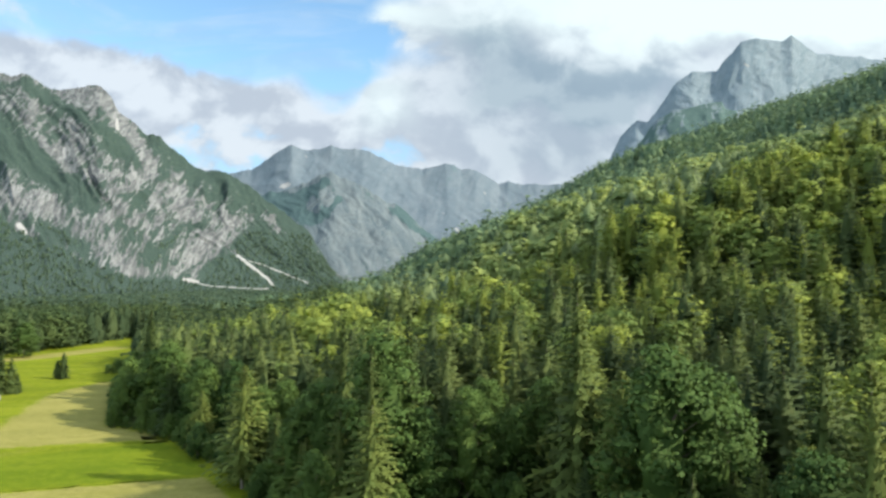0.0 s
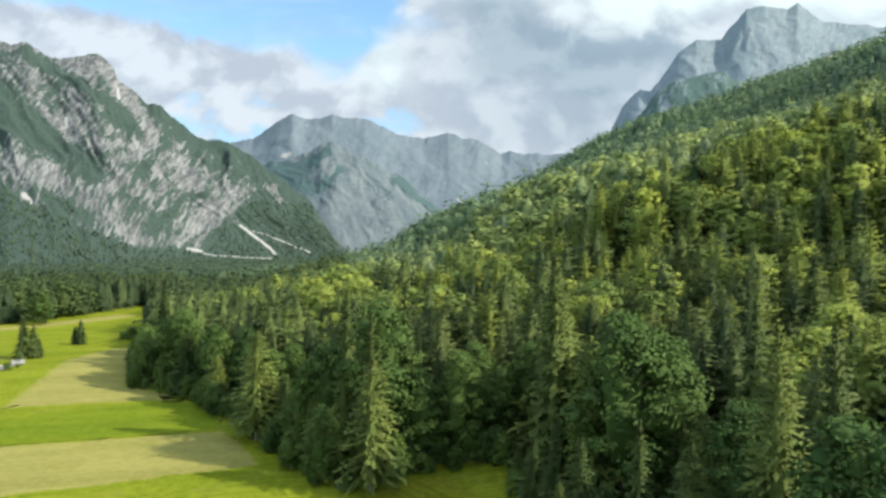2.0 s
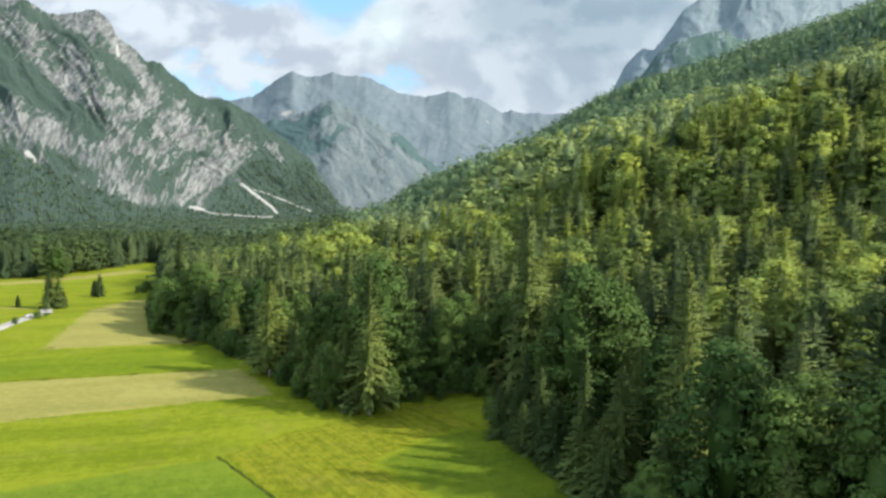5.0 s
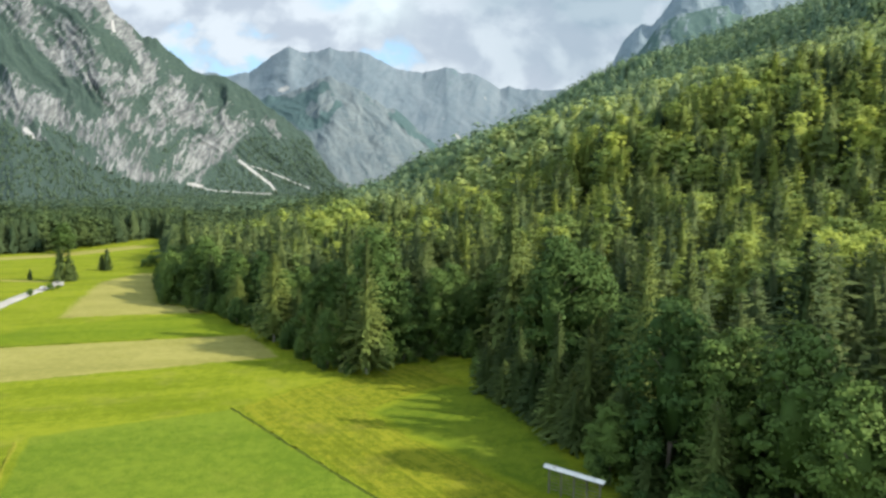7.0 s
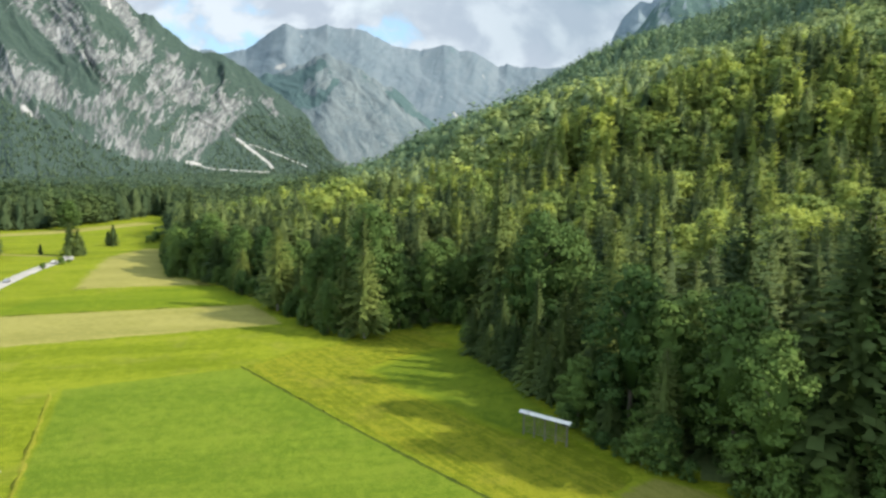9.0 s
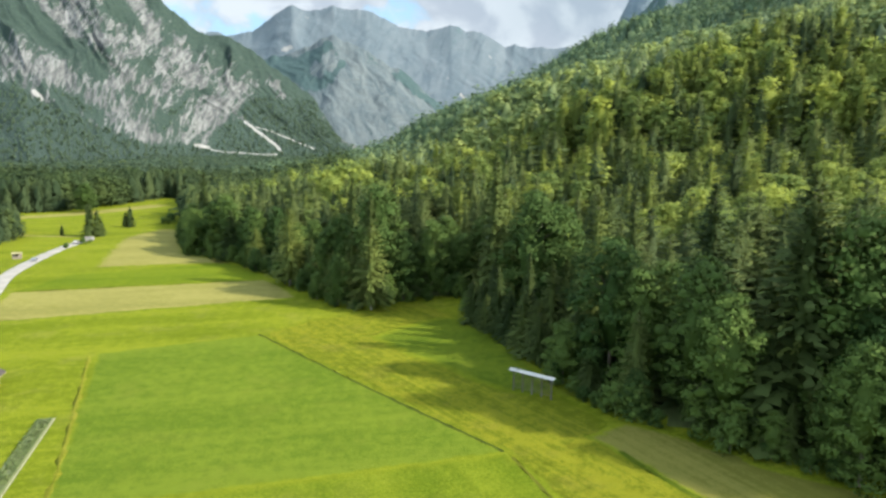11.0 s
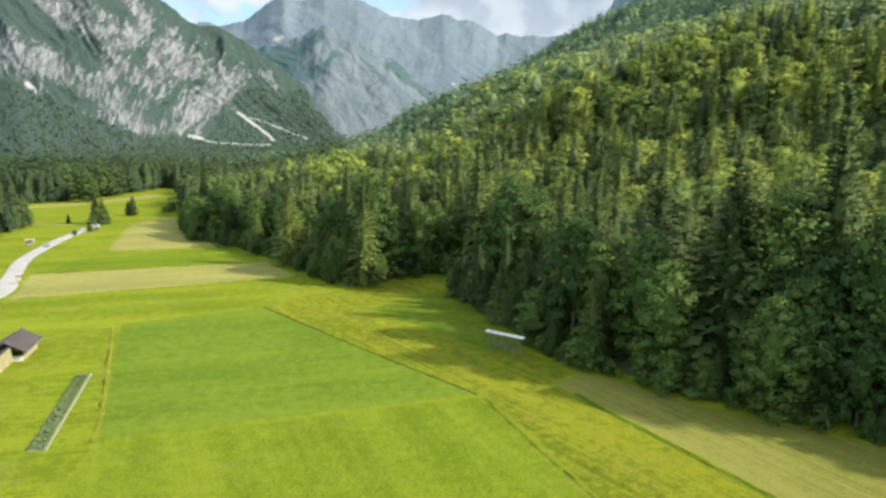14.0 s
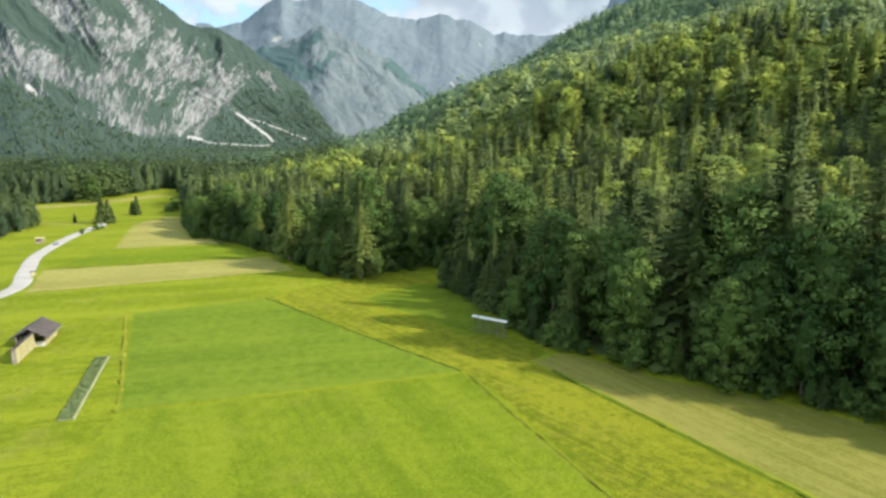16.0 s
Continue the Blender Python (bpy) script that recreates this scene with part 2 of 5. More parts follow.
SHADED_EDGE_LARCH = ((0.088, 0.120, 0.034), (0.146, 0.182, 0.042), (0.166, 0.200, 0.042))
SHADED_EDGE_BEECH = ((0.036, 0.074, 0.020), (0.106, 0.164, 0.036), (0.134, 0.186, 0.038))
for kind, cols, shaded_cols in (("spruce", SPRUCE, SHADED_EDGE_SPRUCE), ("larch", LARCH, SHADED_EDGE_LARCH), ("beech", BEECH, SHADED_EDGE_BEECH)):
    M[kind] = material(kind + "_foliage", leaf_colour_single(*shaded_cols), 0.7, leafy=0.28, spec=0.10)
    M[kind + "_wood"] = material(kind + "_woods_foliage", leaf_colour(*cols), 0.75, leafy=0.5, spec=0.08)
# Far leaves carry blue haze, valley leaves shade, both put into the colour.
for kind, cols in (("hazed_spruce", ((0.090, 0.146, 0.094), (0.138, 0.198, 0.108), (0.152, 0.208, 0.108))), ("hazed_beech", ((0.112, 0.176, 0.094), (0.166, 0.228, 0.104), (0.178, 0.236, 0.102))),
                   ("shaded_spruce", ((0.036, 0.062, 0.030), (0.074, 0.104, 0.040), (0.092, 0.122, 0.040))), ("shaded_beech", ((0.050, 0.084, 0.034), (0.092, 0.128, 0.040), (0.106, 0.142, 0.040)))):
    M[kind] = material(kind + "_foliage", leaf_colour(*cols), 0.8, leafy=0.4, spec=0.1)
# Upper hill leaves lightened towards blue, haze put into the colour.
for kind, cols in (("upper_hazed_spruce", ((0.076, 0.118, 0.072), (0.172, 0.222, 0.104), (0.194, 0.242, 0.104))), ("upper_hazed_larch", ((0.154, 0.206, 0.098), (0.244, 0.300, 0.116), (0.264, 0.316, 0.114))),
                   ("upper_hazed_beech", ((0.154, 0.218, 0.094), (0.325, 0.380, 0.118), (0.352, 0.398, 0.116)))):
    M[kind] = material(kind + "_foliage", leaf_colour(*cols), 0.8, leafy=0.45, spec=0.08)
# Lightened and blued: haze over the mountain's flank is put into the colour.
M["flank"] = material("hazed_flank_foliage", leaf_colour((0.070, 0.112, 0.076), (0.108, 0.150, 0.088), (0.12, 0.16, 0.088)), 0.85, leafy=0.5, spec=0.08)
M["bark"] = material("bark", two_scale((0.06, 0.045, 0.032), (0.16, 0.13, 0.10), 0.8, 6.0), 0.95)
M["bark_pale"] = material("pale_bark", two_scale((0.14, 0.12, 0.10), (0.28, 0.25, 0.21), 0.8, 6.0), 0.95)


M["plank"] = material("weathered_planks", two_scale((0.15, 0.12, 0.09), (0.30, 0.26, 0.21), 0.6, 7.0), 0.9)
M["plank_dark"] = material("dark_weathered_planks", two_scale((0.07, 0.058, 0.045), (0.15, 0.13, 0.105), 0.6, 7.0), 0.9)
# Lighter copy of the boards: sunlight on the walls is put into the colour.
M["plank_lit"] = material("sunlit_honey_boards", two_scale((0.22, 0.195, 0.095), (0.33, 0.295, 0.155), 0.5, 6.0), 0.85)
M["roof_grey"] = material("dull_brown_grey_roof", two_scale((0.044, 0.038, 0.036), (0.080, 0.068, 0.062), 0.4, 3.0), 0.8, spec=0.15)
M["roof_white"] = material("pale_sheet_roof", two_scale((0.44, 0.43, 0.40), (0.60, 0.585, 0.545), 0.5, 4.0), 0.9, spec=0.05)
M["whitewash"] = material("whitewash", two_scale((0.46, 0.44, 0.39), (0.58, 0.56, 0.50), 0.5, 5.0), 0.85)
# Near-black timber: the shade inside the barn is put into its colour.
M["dark_inside"] = material("shade_dark_timber", two_scale((0.02, 0.017, 0.014), (0.05, 0.042, 0.035), 0.8, 6.0), 0.9)
M["soil"] = material("garden_soil", two_scale((0.110, 0.135, 0.055), (0.16, 0.175, 0.08), 0.7, 6.0), 0.95)
M["crop"] = material("leafy_crop", two_scale((0.115, 0.160, 0.050), (0.185, 0.235, 0.072), 0.9, 5.0), 0.8, leafy=0.2)
M["fleece"] = material("pale_mulch_strip", two_scale((0.22, 0.22, 0.13), (0.33, 0.32, 0.20), 0.5, 4.0), 0.9)
M["car_white"] = material("white_car_paint", two_scale((0.27, 0.26, 0.24), (0.33, 0.32, 0.30), 0.5, 3.0), 0.25, spec=0.5)
M["car_grey"] = material("grey_car_paint", two_scale((0.20, 0.21, 0.22), (0.25, 0.26, 0.27), 0.5, 3.0), 0.3, spec=0.5, metal=0.4)
M["tyre"] = material("tyre_rubber", two_scale((0.015, 0.015, 0.015), (0.03, 0.03, 0.03), 1.0, 8.0), 0.9)
M["car_glass"] = material("dark_car_glass", two_scale((0.02, 0.022, 0.025), (0.03, 0.032, 0.035), 0.5, 3.0), 0.08, spec=0.6)


# ---- numbers for relief ----
def lattice(ix, iy, seed):
    h = (ix.astype(np.int64) * 374761393 + iy.astype(np.int64) * 668265263 + seed * 1442695041) & 0xFFFFFFFF
    h = ((h ^ (h >> 13)) * 1274126177) & 0xFFFFFFFF
    return ((h ^ (h >> 16)) & 0xFFFF) / 32767.5 - 1.0


def vnoise(x, y, seed=0):
    x, y = np.broadcast_arrays(np.asarray(x, float), np.asarray(y, float))
    ix, iy = np.floor(x), np.floor(y)
    fx, fy = x - ix, y - iy
    fx, fy = fx * fx * fx * (fx * (fx * 6 - 15) + 10), fy * fy * fy * (fy * (fy * 6 - 15) + 10)
    a, b = lattice(ix, iy, seed), lattice(ix + 1, iy, seed)
    c, d = lattice(ix, iy + 1, seed), lattice(ix + 1, iy + 1, seed)
    return (a + (b - a) * fx) * (1 - fy) + (c + (d - c) * fx) * fy


def fbm(x, y, octaves=5, seed=0, gain=0.5):
    total, amp, norm = 0.0, 1.0, 0.0
    for i in range(octaves):
        total = total + amp * vnoise(np.asarray(x) * 2 ** i + 17.3 * i, np.asarray(y) * 2 ** i - 9.1 * i, seed + i)
        norm, amp = norm + amp, amp * gain
    return total / norm


def ridged(x, y, octaves=5, seed=0, gain=0.55):
    total, amp, norm = 0.0, 1.0, 0.0
    for i in range(octaves):
        total = total + amp * (1 - 2 * np.abs(vnoise(np.asarray(x) * 2 ** i + 5.7 * i, np.asarray(y) * 2 ** i + 3.1 * i, seed + i)))
        norm, amp = norm + amp, amp * gain
    return total / norm


def step(v, lo, hi):
    t = np.clip((v - lo) / (hi - lo), 0, 1)
    return t * t * (3 - 2 * t)


def mesh_from(name, verts, faces, materials, smooth=False, slots=None, normals=None, **attributes):
    """A mesh from arrays: faces is one array of triangles or quads; normals: soft normals of leafy crowns."""
    me = bpy.data.meshes.new(name)
    verts, faces = np.asarray(verts, np.float32), np.asarray(faces, np.int32)
    k = faces.shape[1]
    me.vertices.add(len(verts))
    me.vertices.foreach_set("co", verts.ravel())
    me.loops.add(faces.size)
    me.loops.foreach_set("vertex_index", faces.ravel())
    me.polygons.add(len(faces))
    me.polygons.foreach_set("loop_start", np.arange(0, faces.size, k, dtype=np.int32))
    me.polygons.foreach_set("loop_total", np.full(len(faces), k, np.int32))
    for m in materials:
        me.materials.append(m)
    if slots is not None:
        me.polygons.foreach_set("material_index", np.asarray(slots, np.int32))
    if smooth:
        me.polygons.foreach_set("use_smooth", np.ones(len(faces), bool))
    for key, values in attributes.items():
        me.attributes.new(key, "FLOAT", "POINT").data.foreach_set("value", np.asarray(values, np.float32))
    me.update(calc_edges=True)
    if normals is not None:
        me.attributes.new("custom_normal", "FLOAT_VECTOR", "POINT").data.foreach_set("vector", np.asarray(normals, np.float32).ravel())
        me.update()
    return me


def unit(v):
    return v / np.maximum(np.linalg.norm(v, axis=1), 1e-6)[:, None]


def grid_faces(rows, cols):
    i = np.arange((rows - 1) * cols).reshape(rows - 1, cols)[:, :-1].ravel()
    return np.stack([i, i + 1, i + cols + 1, i + cols], 1)


# ---- the ground ----
def foot(y):
    """How far out from the valley's middle the wooded hill's foot runs."""
    return np.interp(y, (-600, -100, 0, 76, 110, 140, 180, 220, 260, 300, 330, 400, 460, 600, 1000, 1200, 1500, 2000, 3000, 5000),
                     (520, 210, 142, 88, 58, 45, 40, 24, -12, -40, -62, -86, -98, -112, -95, -80, -40, 60, 330, 900))


def ground_z(x, y):
    x, y = np.asarray(x, float), np.asarray(y, float)
    lean = (foot(y + 25) - foot(y - 25)) / 50
    d = (x - foot(y)) / np.sqrt(1 + lean ** 2)
    hill = np.interp(d, (0, 30, 74, 127, 150, 172, 195, 240, 325, 400, 503, 600, 800, 1200, 2000), (0, 2.5, 13, 25, 32, 48, 62, 80, 106, 142, 209, 252, 318, 430, 470))
    hill = hill + step(d, 60, 260) * 6 * fbm(x / 140, y / 140, 3, 4)
    hill = hill - 24 * step(d, 300, 470) * (1 - step(d, 650, 900)) * (1 - step(y, 640, 940)) + 22 * step(d, 320, 450) * (1 - step(d, 480, 640)) * step(y, 850, 1080)
    hill = hill + 22 * step(x - 0.89 * (y + 15), 12, 60) * step(y, 62, 105) * (1 - step(y, 190, 260)) * (1 - step(x, 330, 460))    # an unseen rise right of the view, added to shade the near wood
    rise = 0.018 * np.maximum(0, y - 700) * step(-d, -600, 60)
    return hill + np.minimum(rise, 75) + 0.12 * fbm(x / 30, y / 30, 2, 9) * step(-d, -5, 25) * 0


def make_ground():
    az = np.radians(np.concatenate([np.arange(-180, -48, 6.0), np.arange(-48, 62, 0.45), np.arange(62, 180.1, 6.0)]))
    r = np.concatenate([[0.0], np.geomspace(25, 4850, 150)])
    rr, aa = np.meshgrid(r, az, indexing="ij")
    x, y = rr * np.sin(aa), 20 + rr * np.cos(aa)
    verts = np.stack([x, y, ground_z(x, y)], -1).reshape(-1, 3)
    faces = grid_faces(*rr.shape)
    me = mesh_from("ground", verts, faces[:, ::-1], [M["meadow"], M["forest_floor"]], True,
                   slots=deep_woods(verts[faces].mean(1)[:, 0], verts[faces].mean(1)[:, 1]))
    tagged(new("ground", me), "flat valley meadow of yellow-green grass rising to a wooded hill", "ground", kind="structure")


# outlines of the woods on the plan
HILL_WOOD = [(330, -120), (150, 0), (112, 40), (88, 76), (78, 88), (68, 99), (57, 111), (46, 128), (42, 140), (42, 162), (45, 182), (34, 195), (36, 224), (17, 222),
             (7, 213), (-2, 212), (-11, 236), (-25, 269), (-34, 283), (-46, 302), (-55, 314), (-69, 324), (-79, 360), (-87, 398), (-100, 458), (-114, 520),
             (-150, 690), (-150, 1900), (3000, 1900), (3000, -120)]
FAR_WOOD = [(-150, 690), (-176, 696), (-186, 640), (-200, 572), (-222, 540), (-260, 530), (-330, 540), (-900, 560), (-1100, 900), (-1000, 1500), (60, 1950), (60, 1450), (-150, 1400)]
SIDE_WOOD = [(-158, 345), (-166, 375), (-172, 405), (-185, 425), (-215, 440), (-330, 440), (-330, 300), (-190, 315)]


def within(poly, x, y):
    x, y = np.asarray(x, float), np.asarray(y, float)
    hit = np.zeros(x.shape, bool)
    for (ax, ay), (bx, by) in zip(poly, poly[1:] + poly[:1]):
        if ay != by:
            hit ^= ((ay > y) != (by > y)) & (x < (bx - ax) * (y - ay) / (by - ay) + ax)
    return hit


def deep_woods(x, y):
    hit = (within(HILL_WOOD, x, y) & (edge_distance(HILL_WOOD[:27], x, y) > 5)) | within(FAR_WOOD, x, y) & (edge_distance(FAR_WOOD[:7], x, y) > 12)
    return (hit | (y > 1000)).astype(int)


def edge_distance(poly, x, y):
    best = np.full(np.shape(x), 1e9)
    for (ax, ay), (bx, by) in zip(poly[:-1], poly[1:]):
        dx, dy = bx - ax, by - ay
        t = np.clip(((x - ax) * dx + (y - ay) * dy) / (dx * dx + dy * dy), 0, 1)
        best = np.minimum(best, np.hypot(x - ax - t * dx, y - ay - t * dy))
    return best


make_ground()


def patch(name, corners, mat, z, label, category, ragged=0.7, soft_edge=1.6, detail=0.9):
    """A field on the meadow with an uneven outline that fades into its neighbours."""
    rim = []
    for (ax, ay), (bx, by) in zip(corners, corners[1:] + corners[:1]):
        k = max(2, int(math.hypot(bx - ax, by - ay) / detail))
        rim += [(ax + (bx - ax) * i / k, ay + (by - ay) * i / k) for i in range(k)]
    rim = np.array(rim)
    if sum(a[0] * b[1] - b[0] * a[1] for a, b in zip(rim, np.roll(rim, -1, 0))) < 0:
        rim = rim[::-1]
    along = np.roll(rim, -3, 0) - np.roll(rim, 3, 0)
    inward = unit(np.stack([-along[:, 1], along[:, 0]], 1))
    wave = ragged * np.stack([fbm(rim[:, 0] / 3, rim[:, 1] / 3, 3, 21), fbm(rim[:, 0] / 3, rim[:, 1] / 3, 3, 57)], 1)
    outer, inner = rim - inward * soft_edge * 0.4 + wave, rim + inward * soft_edge * 0.6 + wave * 0.5
    bm = bmesh.new()
    blend = bm.verts.layers.float.new("blend")
    lower = [bm.verts.new((x, y, z)) for x, y in outer]
    upper = [bm.verts.new((x, y, z)) for x, y in inner]
    for v in upper:
        v[blend] = 1.0
    for a in range(len(lower)):
        b = (a + 1) % len(lower)
        bm.faces.new((lower[a], lower[b], upper[b], upper[a]))
    bmesh.ops.triangulate(bm, faces=[bm.faces.new(upper)])
    me = bpy.data.meshes.new(name)
    bm.to_mesh(me)
    bm.free()
    me.materials.append(mat)
    return tagged(new(name, me), label, category, kind="structure")


patch("field_1", [(-21.5, 187), (-55, 174.5), (-37.5, 103.5), (24.3, 114)], M["field"], 0.02, "bright green short-cut meadow field", "field")
patch("field_2", [(24.0, 112.5), (-37, 102), (-36, 60), (-30, -20), (50, -20), (34.5, 64.5), (27.5, 104)], M["field_light"], 0.02, "light green meadow field with a fine mowing grain", "field")
patch("field_3", [(-106.5, 247), (-95.5, 206.5), (-16, 231.6), (-22, 250), (-29, 262.5)], M["hay"], 0.02, "mown strip of pale tan hay stubble", "field", 1.2, 3.0)
patch("field_4", [(-106, 249), (-29, 264.5), (-33, 280), (-48, 301.5), (-100.5, 279)], M["strip"], 0.02, "strip of lush green uncut grass", "field", 1.2, 3.0)
patch("field_5", [(-97, 295), (-80, 299), (-48, 303.5), (-55, 315), (-70, 326), (-80, 362), (-88, 390), (-97, 428), (-106, 430), (-113, 408), (-114, 385), (-106, 340)], M["hay"], 0.02, "mown tan hay field beside the wood", "field", 2.0, 7.0)
patch("field_6", [(25.5, 114), (-20, 187), (-10, 200), (6, 209), (18, 219), (33, 220), (33, 197), (43, 182), (40, 160), (39, 140), (44, 126), (42, 112), (58, 62), (90, -20), (52, -20), (36, 64.5)],
      M["rough"], 0.015, "rough uncut yellow-green grass beside the wood", "field", 0.8, 2.5)
patch("field_7", [(40, 117.5), (44.5, 107), (60, 62), (85, -20), (137, -20), (115, 40), (91, 76), (80, 89), (70, 100), (58, 112), (48, 122)], M["track"], 0.024, "worn tan mown strip along the wood's edge", "field", 0.8, 2.5)


# A flat patch laid where the wood's shade falls, coloured darker for it.
patch("field_8", [(7.9, 182.4), (14.2, 188.9), (23.6, 197.3), (33.0, 200.0), (41.0, 180.0), (39.5, 158.0), (40.5, 141.0), (35.5, 138.0), (29.5, 143.5), (23.4, 154.6), (16.0, 166.6)], M["shaded_grass"], 0.028, "grass at the wood's foot with shade put into its dark green", "field", 1.0, 4.0)


def ribbon(name, centre, width, mat, z, label, category, ragged=0.0, step_m=2.0, crown=1.0):
    pts = []
    for i in range(len(centre) - 1):
        p0, p1, p2, p3 = (Vector(centre[max(0, min(len(centre) - 1, j))]) for j in (i - 1, i, i + 1, i + 2))
        k = max(2, int((p2 - p1).length / step_m))
        for s in range(k):
            t = s / k
            pts.append(0.5 * (2 * p1 + (p2 - p0) * t + (2 * p0 - 5 * p1 + 4 * p2 - p3) * t * t + (3 * p1 - p0 - 3 * p2 + p3) * t ** 3))
    pts.append(Vector(centre[-1]))
    verts = []
    for i, p in enumerate(pts):
        d = (pts[min(i + 1, len(pts) - 1)] - pts[max(i - 1, 0)]).normalized()
        side = Vector((d.y, -d.x))
        for s in (-0.5, -0.44, 0, 0.44, 0.5):
            jig = ragged * noise.noise((p.x * 0.4 + s * 9, p.y * 0.4, 0.0)) if abs(s) > 0.4 else 0
            q = p + side * (s * width + jig)
            verts.append((q.x, q.y, z + crown * (0.05 if s == 0 else 0.04 if abs(s) < 0.45 else -0.02)))
    me = mesh_from(name, verts, grid_faces(len(pts), 5), [mat], blend=np.tile((0.0, 1.0, 1.0, 1.0, 0.0), len(pts)))
    return tagged(new(name, me), label, category, kind="structure")


ribbon("road", [(-150, 60), (-128, 110), (-112, 160), (-101.5, 209.5), (-111, 244), (-122.7, 283.5), (-130.3, 340), (-131.5, 374), (-132, 379)], 5.6, M["road"], 0.05, "pale grey gravel valley road", "road", 0.4)
ribbon("hay_strip", [(-250, 480), (-222, 502), (-194, 528), (-174, 565), (-154, 615)], 22.0, M["hay"], 0.0, "pale mown strip before the valley wood", "field", 2.0, 3.0, 1.0)
ribbon("footpath", [(-215, 409), (-185, 405), (-170, 402.7), (-157, 399), (-140, 396)], 5.0, M["hay"], 0.0, "pale trodden path across the far meadow", "path", 0.6, 2.0, 1.0)
ribbon("worn_strip", [(-56.2, 171.8), (-48.7, 144.7), (-40.3, 114.2), (-38.0, 103.0)], 0.8, M["worn"], 0.0, "faint worn brownish strip beside the mown field", "path", 0.7, 1.5, 0.8)
ribbon("furrow", [(-21.5, 188), (1, 151), (24.6, 114)], 0.62, M["furrow"], 0.03, "dark furrow along a field edge", "furrow", 0.35, 1.0, 0.0)
ribbon("grass_band", [(42.6, 112), (44.2, 106), (50, 89), (59, 62), (73, 20), (86, -18)], 1.1, M["band"], 0.035, "band of dark green grass along the mown strip, coloured as a shadow line", "grass", 0.45, 1.0, 0.0)
ribbon("furrow_2", [(25.5, 112), (29, 92), (34.5, 64.5), (46, 0)], 0.42, M["rut"], 0.03, "trodden wheel rut along a field edge", "furrow", 0.35, 1.0, 0.0)


# ---- mountains ----
def fan(u, depth):
    """A place from a view column's share and the depth, as seen from the camera's start."""
    x = 2.2 + depth * (FWD[0] + RIGHT[0] * u)
    y = 94.8 + depth * (FWD[1] + RIGHT[1] * u)
    return x, y


def mountain(name, label, u, crest, base, base_z, crest_depth, rows, mat, rough, back=0.25, power=1.3, seed=1, streak=0.5, fold=90.0, marks=None):
    """A mountain side over a fan of columns u: from its foot up to the crest and a little down behind it."""
    t = np.linspace(0, 1 + back, rows)
    t = np.where(t < 1, 1 - np.abs(1 - t) ** 1.15, t)
    tt, uu = np.meshgrid(t, u, indexing="ij")
    zz, bb, cc = crest(uu), base(uu), crest_depth(uu)
    span = max(3, len(u) // 14)
    kernel = np.hanning(2 * span + 3)[1:-1]
    padded = np.pad(crest(u), span, mode="edge")
    even = np.convolve(padded, kernel / kernel.sum(), mode="valid")[None, :]
    depth = bb + (cc - bb) * tt
    side = np.minimum(tt, 1)
    zz = even + (zz - even) * step(side, 0.45, 1.0)     # below the crest its teeth fade into one slope
    lift = side ** power - np.maximum(tt - 1, 0) * 1.6
    lat = uu * cc
    high = base_z(uu) + (zz - base_z(uu)) * lift
    # ribs and gullies that run down the face, on a bent sheet
    warp = fold * 1.3 * fbm(lat / (fold * 3.0), tt * 3.0, 3, seed + 31)
    ribs = ridged((lat + warp + streak * (zz - base_z(uu)) * tt) / fold, tt * 1.6, 6, seed)
    crags = fbm((lat + 0.5 * high + warp) / (fold * 0.9), high / (fold * 1.6), 6, seed + 9, 0.6)
    mask = np.clip(side * 2.2, 0, 1) * (1 - step(side, 0.82, 1.0))
    high = high + rough * mask * (0.5 * ribs + 0.9 * crags)
    high = high + rough * 1.1 * step(side, 0.90, 1.0) * (1 - step(tt, 1.0, 1.1)) * fbm(lat / 80.0, tt * 0, 6, seed + 5, 0.74)
    depth = depth - rough * 0.9 * mask * (0.6 * ribs + 0.7 * crags)
    x, y = fan(uu, depth)
    verts = np.stack([x, y, high], -1).reshape(-1, 3)
    # view column and row from the camera's start; the marks are placed by them
    across, up = uu * 1203 + 784, 502.8 + 0.0078 * (uu * 1203 + 784) - 1200.4 * (high - 44.6) / depth
    veg, pale = marks(across, up, side, ribs, crags)
    me = mesh_from(name, verts, grid_faces(rows, len(u)), [mat], True, green=veg.ravel(), pale=pale.ravel(), across=lat.ravel(), up=high.ravel())
    return tagged(new(name, me), label, "mountain", kind="structure"), verts.reshape(rows, len(u), 3), veg, pale


def stroke(x, y, path, width, wobble=6.0):
    """How near places on a face lie to a line drawn on it: 1 on the line, 0 away from it."""
    x = x + wobble * fbm(x / 25, y / 25, 3, 5)
    y = y + wobble * fbm(x / 25, y / 25, 3, 8)
    best = np.full(x.shape, 1e9)
    for (ax, ay), (bx, by) in zip(path[:-1], path[1:]):
        dx, dy = bx - ax, by - ay
        t = np.clip(((x - ax) * dx + (y - ay) * dy) / (dx * dx + dy * dy + 1e-9), 0, 1)
        best = np.minimum(best, np.hypot(x - ax - t * dx, y - ay - t * dy))
    return np.exp(-(best / width) ** 2)


